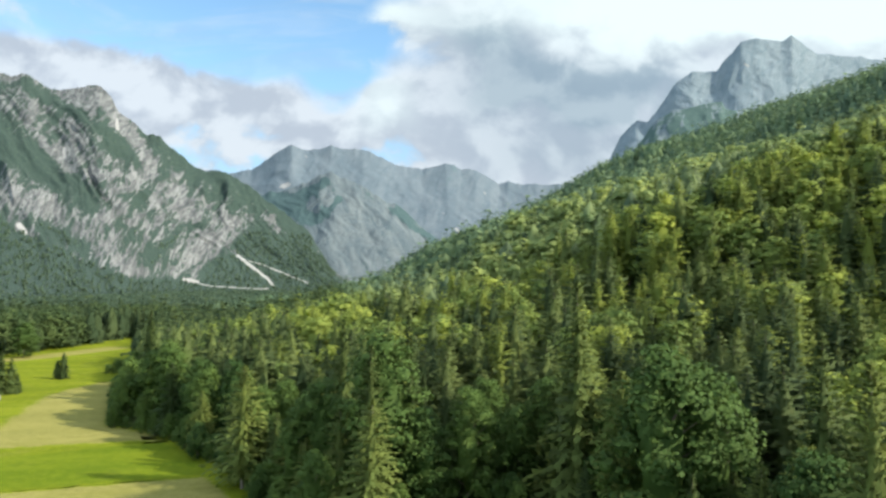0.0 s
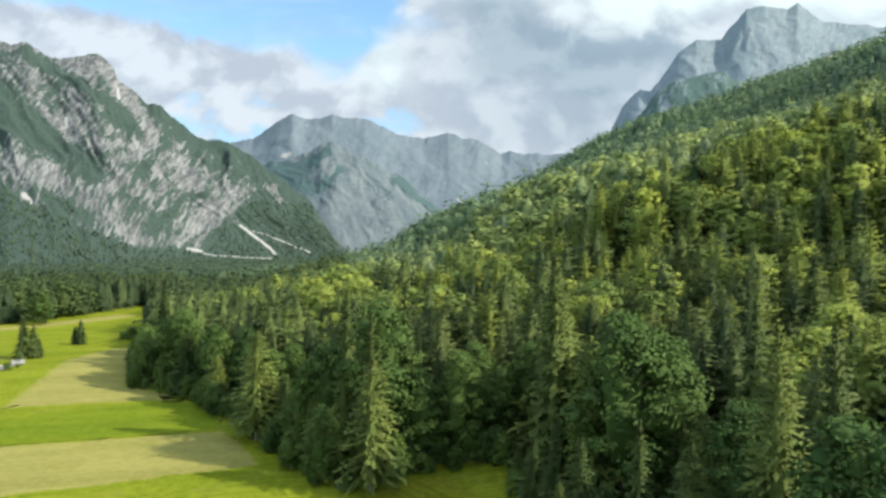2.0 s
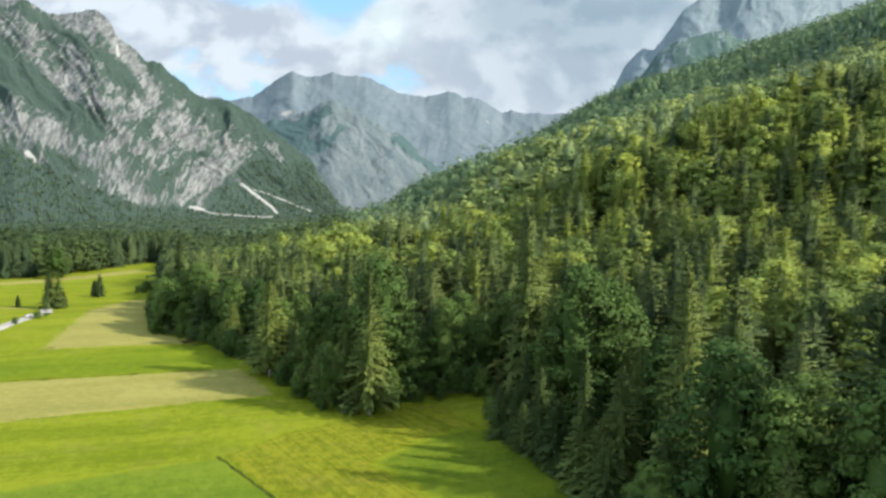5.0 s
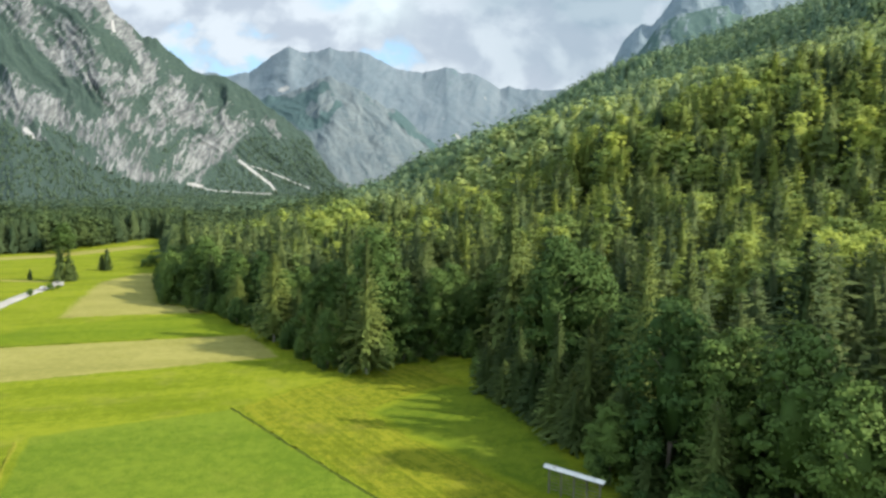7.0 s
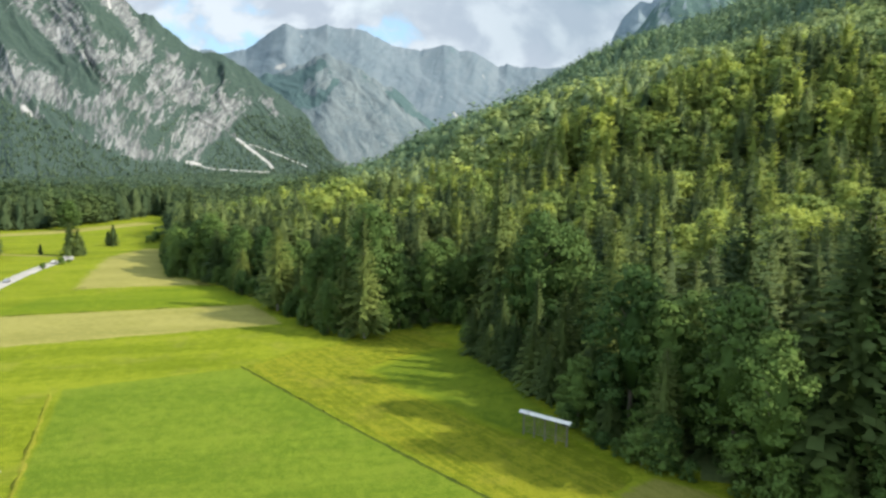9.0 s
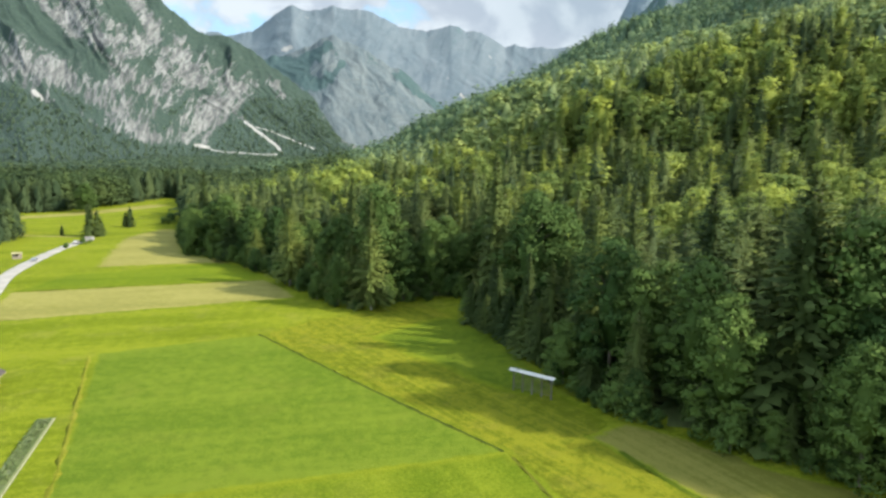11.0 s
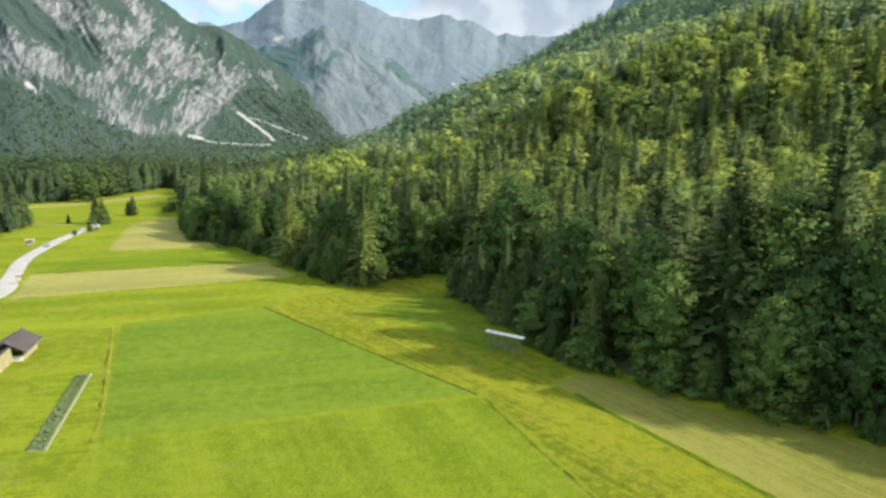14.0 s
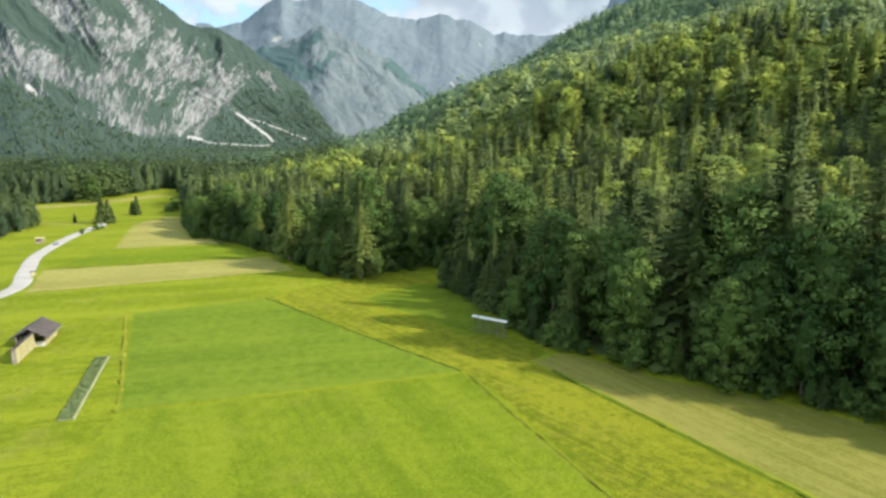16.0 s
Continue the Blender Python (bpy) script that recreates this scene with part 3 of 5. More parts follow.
def rock_look(lo, hi, dark, veg_lo, veg_hi, grain=0.02, edge_noise=0.9, lean=0.6, tuft=2.6):
    """Limestone with scrub in its clefts: short slanting ledges on the face, at two sizes."""
    def build(n):
        p = n.place()
        u, v = n.attr("across"), n.attr("up")
        slant = n.math("SUBTRACT", u, n.math("MULTIPLY", v, lean))
        along = n.math("ADD", v, n.math("MULTIPLY", u, lean))
        face = n.xyz(n.math("MULTIPLY", slant, grain), n.math("MULTIPLY", along, grain * 0.36), 0.0)
        wide = n.noise(face, 0.32, 4, 0.6, 0.6)
        ledges = n.noise(face, 1.0, 6, 0.62, 0.8)
        chips = n.noise(p, grain * 2.0, 6, 0.7)
        f = n.math("ADD", n.math("MULTIPLY", ledges, 0.55), n.math("ADD", n.math("MULTIPLY", wide, 0.25), n.math("MULTIPLY", chips, 0.20)))
        rock = n.mix(n.band(f, 0.40, 0.60), rgb(*lo), rgb(*hi))
        cleft = n.noise(n.vec("ADD", face, (7.3, 2.1, 0.0)), 1.4, 6, 0.62, 0.8)
        rock = n.mix(n.band(cleft, 0.50, 0.66, 0.0, 0.8), rock, rgb(*dark))
        veg = n.mix(n.band(n.noise(p, grain * 2.5, 6, 0.75), 0.3, 0.7), rgb(*veg_lo), rgb(*veg_hi))
        edge = n.math("ADD", n.attr("green"), n.math("MULTIPLY", n.math("SUBTRACT", n.noise(n.vec("ADD", face, (3.7, 9.2, 0.0)), 0.9, 6, 0.60, 0.7), 0.5), edge_noise * tuft))
        edge = n.math("ADD", edge, n.math("MULTIPLY", n.math("SUBTRACT", chips, 0.5), edge_noise * 1.6))
        look = n.mix(n.band(edge, 0.45, 0.55), rock, veg)
        bare = n.math("ADD", n.attr("pale"), n.math("MULTIPLY", n.math("SUBTRACT", chips, 0.5), 1.1))
        return n.mix(n.band(bare, 0.42, 0.62), look, rgb(0.255, 0.252, 0.242))
    return build


def rock_relief(scale):
    return lambda n: n.noise(n.place(), scale, 8, 0.72)


# Blue haze is put into these rock colours, only slightly in the near scrub.
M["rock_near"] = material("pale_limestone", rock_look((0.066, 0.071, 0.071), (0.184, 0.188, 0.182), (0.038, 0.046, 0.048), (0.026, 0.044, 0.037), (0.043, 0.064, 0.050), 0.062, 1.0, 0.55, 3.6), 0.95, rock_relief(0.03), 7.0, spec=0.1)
M["rock_far"] = material("hazed_limestone", rock_look((0.098, 0.126, 0.145), (0.124, 0.150, 0.167), (0.086, 0.114, 0.134), (0.080, 0.116, 0.128), (0.094, 0.128, 0.138), 0.012, 0.6, 0.35), 0.95, rock_relief(0.014), 6.0, spec=0.1)
M["rock_mid"] = material("hazed_buttress_limestone", rock_look((0.078, 0.100, 0.110), (0.118, 0.138, 0.143), (0.060, 0.082, 0.092), (0.042, 0.072, 0.074), (0.054, 0.086, 0.086), 0.018, 0.7, -0.4), 0.95, rock_relief(0.018), 6.0, spec=0.1)
M["rock_right"] = material("hazed_peak_limestone", rock_look((0.146, 0.186, 0.206), (0.184, 0.222, 0.240), (0.122, 0.162, 0.184), (0.080, 0.120, 0.122), (0.100, 0.140, 0.138), 0.020, 0.6, 0.25), 0.95, rock_relief(0.02), 11.0, spec=0.1)
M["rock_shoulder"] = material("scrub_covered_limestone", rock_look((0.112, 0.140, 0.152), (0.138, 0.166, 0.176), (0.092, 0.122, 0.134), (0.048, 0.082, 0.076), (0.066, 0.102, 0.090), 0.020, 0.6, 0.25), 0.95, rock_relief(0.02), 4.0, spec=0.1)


def share(across):
    return (np.asarray(across, float) - 784.0) / 1203.0


def line(xs, ys):
    return lambda u: np.interp(u, share(xs), ys)


# left wall of the valley: crest heights in metres by view column, fitted to the camera's view
L_X = (-260, -120, 0, 38, 70, 100, 125, 165, 185, 200, 225, 250, 275, 300, 330, 365, 400, 450, 500, 540, 565, 585, 640)
L_Z = (691, 717, 706, 708, 677, 666, 677, 683, 653, 609, 566, 531, 523, 485, 445, 419, 415, 353, 292, 227, 169, 95, 40)


def left_marks(x, y, side, ribs, crags):
    veg = 0.53 + 0.32 * fbm(x / 60, y / 40, 4, 77) - 0.22 * ribs - 0.1 * crags
    woods_line = np.interp(x, (-4, 25, 91, 148, 200, 253, 330, 420, 520), (385, 412, 440, 470, 488, 498, 502, 505, 508))
    veg = veg + 0.16 * step(y, 370, 470) + 1.3 * step(y - woods_line, -12, 14)
    for path, width, gain in (
            (((-60, 235), (-4, 258), (58, 287), (115, 320), (158, 354)), 25, 0.9), (((20, 140), (44, 154), (77, 168), (105, 187), (153, 211), (196, 239), (234, 287)), 10, 0.7),
            (((263, 239), (301, 268), (348, 301), (400, 316), (460, 352), (530, 412)), 25, 0.8), (((282, 306), (244, 354), (206, 396), (234, 411)), 10, 0.6),
            (((339, 401), (282, 439), (263, 468)), 10, 0.6), (((177, 254), (210, 273)), 18, 0.5), (((430, 440), (452, 418), (500, 440), (560, 475)), 26, 0.9), (((385, 478), (450, 490), (560, 495)), 22, 0.9),
            (((0, 215), (30, 225)), 14, 0.5), (((70, 400), (150, 440)), 12, 0.5),
            (((130, 165), (165, 160), (192, 185), (208, 215), (240, 250), (262, 300)), 13, -0.6), (((30, 205), (50, 230), (95, 275), (110, 290)), 14, -0.6), (((115, 210), (125, 230), (105, 275)), 10, -0.5),
            (((120, 300), (165, 345), (210, 385)), 26, -0.3), (((5, 335), (60, 360), (110, 390), (170, 440), (240, 480)), 18, -0.4), (((300, 330), (318, 360), (330, 410)), 18, -0.4),
            (((402, 402), (360, 440), (350, 470)), 22, -0.5), (((470, 380), (500, 418)), 11, -0.9)):
        veg = veg + gain * stroke(x, y, path, width)
    pale = np.zeros(x.shape)
    for path, width in ((((419, 452), (444, 472), (473, 493), (484, 507)), 2.9), (((440, 462), (470, 470), (514, 489), (545, 501)), 1.2), (((325, 496), (377, 506), (423, 510), (477, 511)), 1.1),
                        (((28, 398), (40, 410)), 6.0), (((197, 208), (199, 225)), 3.5), (((104, 262), (106, 276)), 4.0), (((325, 494), (350, 498)), 3.0)):
        pale = np.maximum(pale, stroke(x, y, path, width, 2.0))
    return np.clip(veg, 0, 1.5), pale


MTN1, MTN1_V, MTN1_G, MTN1_P = mountain("mountain_1", "bare pale limestone mountain with dark green scrub bands", np.linspace(share(-260), share(640), 380),
    line(L_X, L_Z), line((-260, 0, 200, 330, 480, 600, 640), (1000, 1020, 1270, 1600, 1840, 1990, 2030)), line((-260, 640), (4, 10)),
    line((-260, 640), (2080, 2230)), 240, M["rock_near"], 20.0, 0.2, 1.25, 3, 0.5, 85.0, left_marks)

B_X = (360, 400, 440, 465, 485, 512, 535, 560, 583, 612, 640, 670, 700, 745, 770, 790, 815, 840, 870, 885, 900, 915, 950, 1000, 1120, 1250)
B_Z = (773, 756, 778, 829, 889, 940, 905, 909, 938, 907, 911, 870, 817, 790, 812, 830, 792, 786, 723, 695, 713, 696, 697, 702, 716, 691)


def far_marks(x, y, side, ribs, crags):
    veg = np.clip(0.18 + 0.3 * crags - 0.25 * ribs + 0.5 * (1 - step(side, 0.1, 0.4)), 0, 1)
    pale = np.zeros(x.shape)
    for path, width in ((((495, 330), (508, 326)), 6.0), (((856, 340), (858, 343)), 3.0), (((783, 375), (786, 378)), 2.5), (((806, 405), (818, 415)), 3.5), (((535, 273), (538, 276)), 2.0)):
        pale = np.maximum(pale, 0.75 * stroke(x, y, path, width, 2.0))
    return veg, pale


def mid_marks(x, y, side, ribs, crags):
    veg = 0.18 + 0.30 * crags - 0.25 * ribs
    for path, width, gain in ((((455, 345), (500, 350), (540, 345), (570, 322)), 12, 0.8), (((480, 352), (520, 372), (548, 388)), 12, 0.9), (((548, 392), (585, 365), (600, 350)), 6, 0.8), (((700, 370), (722, 392), (745, 412), (790, 430)), 14, 0.7)):
        veg = veg + gain * stroke(x, y, path, width)
    return np.clip(veg, 0, 1), np.zeros(x.shape)


mountain("mountain_2", "distant limestone massif with snow patches, haze put into its blue-grey", np.linspace(share(360), share(1250), 300), line(B_X, B_Z), line((360, 1250), (3350, 3350)), line((360, 1250), (60, 60)),
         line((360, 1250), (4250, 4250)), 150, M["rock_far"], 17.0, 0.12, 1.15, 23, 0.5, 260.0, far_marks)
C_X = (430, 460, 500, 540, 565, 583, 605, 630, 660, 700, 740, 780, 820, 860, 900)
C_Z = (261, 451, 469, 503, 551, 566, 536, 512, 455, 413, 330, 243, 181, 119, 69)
mountain("mountain_3", "limestone buttress before the massif, haze put into its grey", np.linspace(share(430), share(900), 200), line(C_X, C_Z), line((430, 900), (2450, 2500)), line((430, 900), (45, 45)),
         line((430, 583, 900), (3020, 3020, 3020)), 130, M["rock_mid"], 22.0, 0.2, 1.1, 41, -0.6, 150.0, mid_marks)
R_X = (1060, 1085, 1100, 1130, 1150, 1175, 1200, 1230, 1275, 1290, 1320, 1350, 1392, 1412, 1440, 1455, 1480, 1500, 1540, 1600, 1750)
R_Z = (535, 698, 779, 867, 856, 943, 1044, 1107, 1103, 1162, 1255, 1267, 1257, 1292, 1233, 1206, 1199, 1183, 1181, 1155, 1037)


def right_marks(x, y, side, ribs, crags):
    pale = 0.8 * np.maximum(stroke(x, y, ((1455, 165), (1475, 150)), 9.0, 5.0), stroke(x, y, ((1325, 108), (1332, 112)), 3.0, 2.0))
    return np.clip(0.08 + 0.25 * crags - 0.25 * ribs, 0, 1), pale


def shoulder_marks(x, y, side, ribs, crags):
    return np.clip(0.75 + 0.35 * crags - 0.25 * ribs - 0.7 * step(x, 1300, 1400), 0, 1), np.zeros(x.shape)


mountain("mountain_4", "steep limestone peak above the wooded hill, haze put into its grey", np.linspace(share(1060), share(1750), 240), line(R_X, R_Z), line((1060, 1750), (2650, 2650)), line((1060, 1750), (250, 250)),
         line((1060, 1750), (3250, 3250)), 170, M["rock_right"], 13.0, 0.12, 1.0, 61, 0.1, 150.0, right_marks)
S_X = (1080, 1090, 1130, 1165, 1200, 1240, 1283, 1290, 1330, 1400, 1480, 1600)
S_Z = (500, 542, 615, 724, 769, 786, 807, 771, 758, 773, 864, 889)
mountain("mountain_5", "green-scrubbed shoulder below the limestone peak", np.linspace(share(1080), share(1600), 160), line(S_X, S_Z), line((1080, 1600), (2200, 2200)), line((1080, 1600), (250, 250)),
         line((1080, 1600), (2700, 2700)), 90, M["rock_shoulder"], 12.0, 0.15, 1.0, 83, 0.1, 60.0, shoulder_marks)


# ---- trees ----
def tube(rng, path, radii, sides=6):
    """A tapered limb along a list of places."""
    verts, tris = [], []
    for p, r in zip(path, radii):
        for k in range(sides):
            a = 2 * math.pi * k / sides
            verts.append((p[0] + r * math.cos(a), p[1] + r * math.sin(a), p[2]))
    for i in range(len(path) - 1):
        for k in range(sides):
            a, b = i * sides + k, i * sides + (k + 1) % sides
            tris += [(a, b, b + sides), (a, b + sides, a + sides)]
    verts, tris = np.array(verts), np.array(tris)
    mid = np.repeat(np.array(path, float), sides, 0)
    return verts, tris, unit(verts - mid + 1e-6)


def joined(pieces):
    verts, tris, norms, start = [], [], [], 0
    for v, f, n in pieces:
        verts.append(v)
        tris.append(f + start)
        norms.append(n)
        start += len(v)
    return np.concatenate(verts), np.concatenate(tris), np.concatenate(norms)


def outward(v, f, n):
    """Turn each triangle to the side to which its soft normals point."""
    flat = np.cross(v[f[:, 1]] - v[f[:, 0]], v[f[:, 2]] - v[f[:, 0]])
    away = (flat * n[f].sum(1)).sum(1) < 0
    f = f.copy()
    f[away] = f[away][:, ::-1]
    return v, f, n


def conifer(seed, height=24.0, reach=4.4, whorls=20, per=7, segs=3, low=0.05, tip=0.85, droop=0.5, heart=0.42, fan=0.30, loose=0.35):
    """A spruce or larch: whorls of drooping boughs, each a row of flat sprays, round a darker heart; returns crown and trunk."""
    rng = np.random.default_rng(seed)

    def cone(f):
        return reach * np.clip(1 - f, 0, 1) ** tip * np.clip(0.66 + 2.6 * f, 0, 1) + 0.15

    n = whorls * per
    f = np.clip((np.repeat(np.arange(whorls), per) + 0.5 + rng.uniform(-0.42, 0.42, n)) / whorls, 0, 0.985)
    a = np.tile(np.arange(per) * 2 * math.pi / per, whorls) + np.repeat(rng.uniform(0, 6.283, whorls), per) + rng.normal(0, 0.3, n)
    long = cone(f) * np.clip(rng.normal(1.0, 0.20, n), 0.5, 1.45) * (1 + 0.16 * np.sin(2 * a + seed) + 0.12 * np.sin(7 * f + 3 * a + seed))
    rise = -0.12 + 0.75 * f + rng.normal(0, 0.10, n)
    out = np.stack([np.cos(a), np.sin(a), np.zeros(n)], 1)
    quads, softs = [], []
    for j in range(segs):
        s = (j + 0.5) / segs
        r = long * (0.20 + 0.80 * s)
        at = out * r[:, None]
        at[:, 2] = height * (low + (1 - low) * f) + r * rise - droop * long * s * s * 0.45
        heading = unit(np.stack([np.cos(a), np.sin(a), rise - droop * s * 0.9], 1))
        heading = unit(heading + rng.normal(0, 0.16, (n, 3)))
        across = unit(np.cross(heading, (0, 0, 1)) + rng.normal(0, 0.30, (n, 3)))
        half = (long * 0.58 / segs + 0.12)[:, None] * rng.uniform(0.8, 1.25, (n, 1))
        wide = np.maximum(fan * long * (1.1 - 0.65 * s), 0.22)[:, None] * rng.uniform(0.7, 1.25, (n, 1))
        sag = np.array([0, 0, 1.0]) * wide * rng.uniform(0.2, 0.8, (n, 1))
        quads.append(np.stack([at - heading * half, at + across * wide - sag, at + heading * half * 1.15, at - across * wide - sag], 1))
        softs.append(unit(out * (0.45 + 0.5 * s) + (0, 0, 0.95) + rng.normal(0, 0.12, (n, 3))))
    # stray twigs between the boughs
    k = int(n * loose)
    i = rng.integers(0, n, k)
    at = out[i] * (long[i] * rng.uniform(0.45, 1.08, k))[:, None]
    at[:, 2] = height * (low + (1 - low) * np.clip(f[i] + rng.uniform(-0.04, 0.04, k), 0, 0.98)) - droop * long[i] * 0.25
    way = unit(out[i] + rng.normal(0, 0.55, (k, 3)))
    across = unit(np.cross(way, rng.normal(0, 1, (k, 3))))
    size = (0.08 * long[i] + 0.15)[:, None]
    quads.append(np.stack([at - way * size, at + across * size * 0.7, at + way * size * 1.2, at - across * size * 0.7], 1))
    softs.append(unit(out[i] * 0.9 + (0, 0, 0.8) + rng.normal(0, 0.25, (k, 3))))
    # the leader
    for turn in (0.0, 1.57):
        side = np.array([math.cos(turn), math.sin(turn), 0]) * 0.22
        top = np.array([0, 0, height * 0.955])
        quads.append(np.array([[top, top + side + (0, 0, height * 0.012), (0, 0, height * 1.01), top - side + (0, 0, height * 0.012)]]))
        softs.append(unit(np.array([[0.2, 0.0, 1.0]])))
    q = np.concatenate(quads).reshape(-1, 3)
    soft = np.repeat(np.concatenate(softs), 4, 0)
    k = np.arange(len(q) // 4) * 4
    tris = np.concatenate([np.stack([k, k + 1, k + 2], 1), np.stack([k, k + 2, k + 3], 1)])
    # the dense needles close to the stem
    rings, sides = 7, 7
    fi = np.repeat(np.linspace(0, 0.9, rings), sides)
    ai = np.tile(np.arange(sides) * 2 * math.pi / sides, rings) + np.repeat(np.arange(rings) % 2, sides) * math.pi / sides
    ri = cone(fi) * heart * rng.uniform(0.6, 1.3, rings * sides) * np.where(fi < 0.01, 0.4, 1) * np.where(fi > 0.89, 0.1, 1)
    core = np.stack([np.cos(ai) * ri, np.sin(ai) * ri, height * (low + (1 - low) * fi) - ri * 0.3], 1)
    core_faces = []
    for i in range(rings - 1):
        for m in range(sides):
            p, w = i * sides + m, i * sides + (m + 1) % sides
            core_faces += [(p, w, w + sides), (p, w + sides, p + sides)]
    core_soft = unit(np.stack([np.cos(ai), np.sin(ai), np.full(len(ai), 0.6)], 1) + rng.normal(0, 0.4, (len(ai), 3)))
    crown = outward(np.concatenate([q, core]), np.concatenate([tris, np.array(core_faces) + len(q)]), np.concatenate([soft, core_soft]))
    trunk = tube(rng, [(0, 0, -0.6), (0, 0, 1.2), (0, 0, height * 0.5), (0, 0, height * 0.97)], [height * 0.0165, height * 0.0125, height * 0.008, 0.02], 6)
    return crown, trunk


def rough_conifer(seed, height=24.0, reach=4.2, sprays=1100, size=0.75, low=0.04, tip=0.8, whorls=22, droop=0.75, heart=0.60, ragged=0.24):
    """A distant spruce or larch: drooping sprays on a narrow cone round a dense heart; returns crown and trunk."""
    rng = np.random.default_rng(seed)

    def cone(f):
        return reach * np.clip(1 - f, 0, 1) ** tip * np.clip(0.72 + 3.5 * f, 0, 1) + 0.12

    u = rng.uniform(0.0, 1.0, sprays)
    f = np.where(rng.random(sprays) < 0.6, 1 - np.sqrt(u), u)
    f = np.clip(np.round(f * whorls + rng.normal(0, 0.6 if sprays > 500 else 1.5, sprays)) / whorls + rng.uniform(-0.008, 0.008, sprays), 0, 0.995)
    a = rng.uniform(0, 2 * math.pi, sprays)
    lobes = 1 + ragged * np.sin(3 * a + seed) * np.sin(11 * f + seed * 1.7) + rng.normal(0, ragged * 0.6, sprays)
    r = cone(f) * np.clip(lobes, 0.45, 1.5) * rng.uniform(0.74, 1.0, sprays)
    out = np.stack([np.cos(a), np.sin(a), np.zeros(sprays)], 1)
    at = out * r[:, None]
    at[:, 2] = height * (low + (1 - low) * f) - droop * r * 0.35
    turn = rng.normal(0, 0.5, sprays)
    heading = np.stack([np.cos(a + turn), np.sin(a + turn), -droop * rng.uniform(0.3, 1.5, sprays) + 0.5 * f], 1)
    heading = unit(heading)
    across = unit(np.cross(heading, (0, 0, 1)) + rng.normal(0, 0.25 if sprays > 500 else 0.5, (sprays, 3)))
    s = (size * rng.uniform(0.65, 1.35, sprays) * (1.1 - 0.55 * f))[:, None]
    sag = np.array([0, 0, 1.0]) * s * 0.22
    q = np.stack([at - heading * s * 0.9, at + across * s * 0.62 - sag, at + heading * s, at - across * s * 0.62 - sag], 1).reshape(-1, 3)
    k = np.arange(sprays) * 4
    tris = np.concatenate([np.stack([k, k + 1, k + 2], 1), np.stack([k, k + 2, k + 3], 1)])
    soft = unit(out * 0.9 + (0, 0, 0.85) + rng.normal(0, 0.17, out.shape))
    soft = np.repeat(soft, 4, 0)
    # the dense needles close to the stem
    rings, sides = (8, 8) if sprays > 300 else (6, 7) if sprays > 50 else (3, 5)
    fi = np.repeat(np.linspace(0, 0.80, rings), sides)
    ai = np.tile(np.arange(sides) * 2 * math.pi / sides, rings) + np.repeat(np.arange(rings) % 2, sides) * math.pi / sides
    ri = cone(fi) * heart * rng.uniform(0.6, 1.25, rings * sides) * np.where(fi < 0.01, 0.5, 1) * np.where(fi > 0.79, 0.1, 1)
    core = np.stack([np.cos(ai) * ri, np.sin(ai) * ri, height * (low + (1 - low) * fi) - ri * 0.3], 1)
    core_faces = []
    for i in range(rings - 1):
        for n in range(sides):
            p, w = i * sides + n, i * sides + (n + 1) % sides
            core_faces += [(p, w, w + sides), (p, w + sides, p + sides)]
    core_soft = unit(np.stack([np.cos(ai), np.sin(ai), np.full(len(ai), 0.6)], 1) + rng.normal(0, 0.4, (len(ai), 3)))
    crown = outward(np.concatenate([q, core]), np.concatenate([tris, np.array(core_faces) + len(q)]), np.concatenate([soft, core_soft]))
    trunk = tube(rng, [(0, 0, -0.6), (0, 0, 1.2), (0, 0, height * 0.5), (0, 0, height * 0.97)], [height * 0.0165, height * 0.0125, height * 0.008, 0.02], 6)
    return crown, trunk


ICO = None


def ico():
    global ICO
    if ICO is None:
        bm = bmesh.new()
        bmesh.ops.create_icosphere(bm, subdivisions=1, radius=1.0)
        ICO = (np.array([v.co[:] for v in bm.verts]), np.array([[v.index for v in f.verts] for f in bm.faces]))
        bm.free()
    return ICO


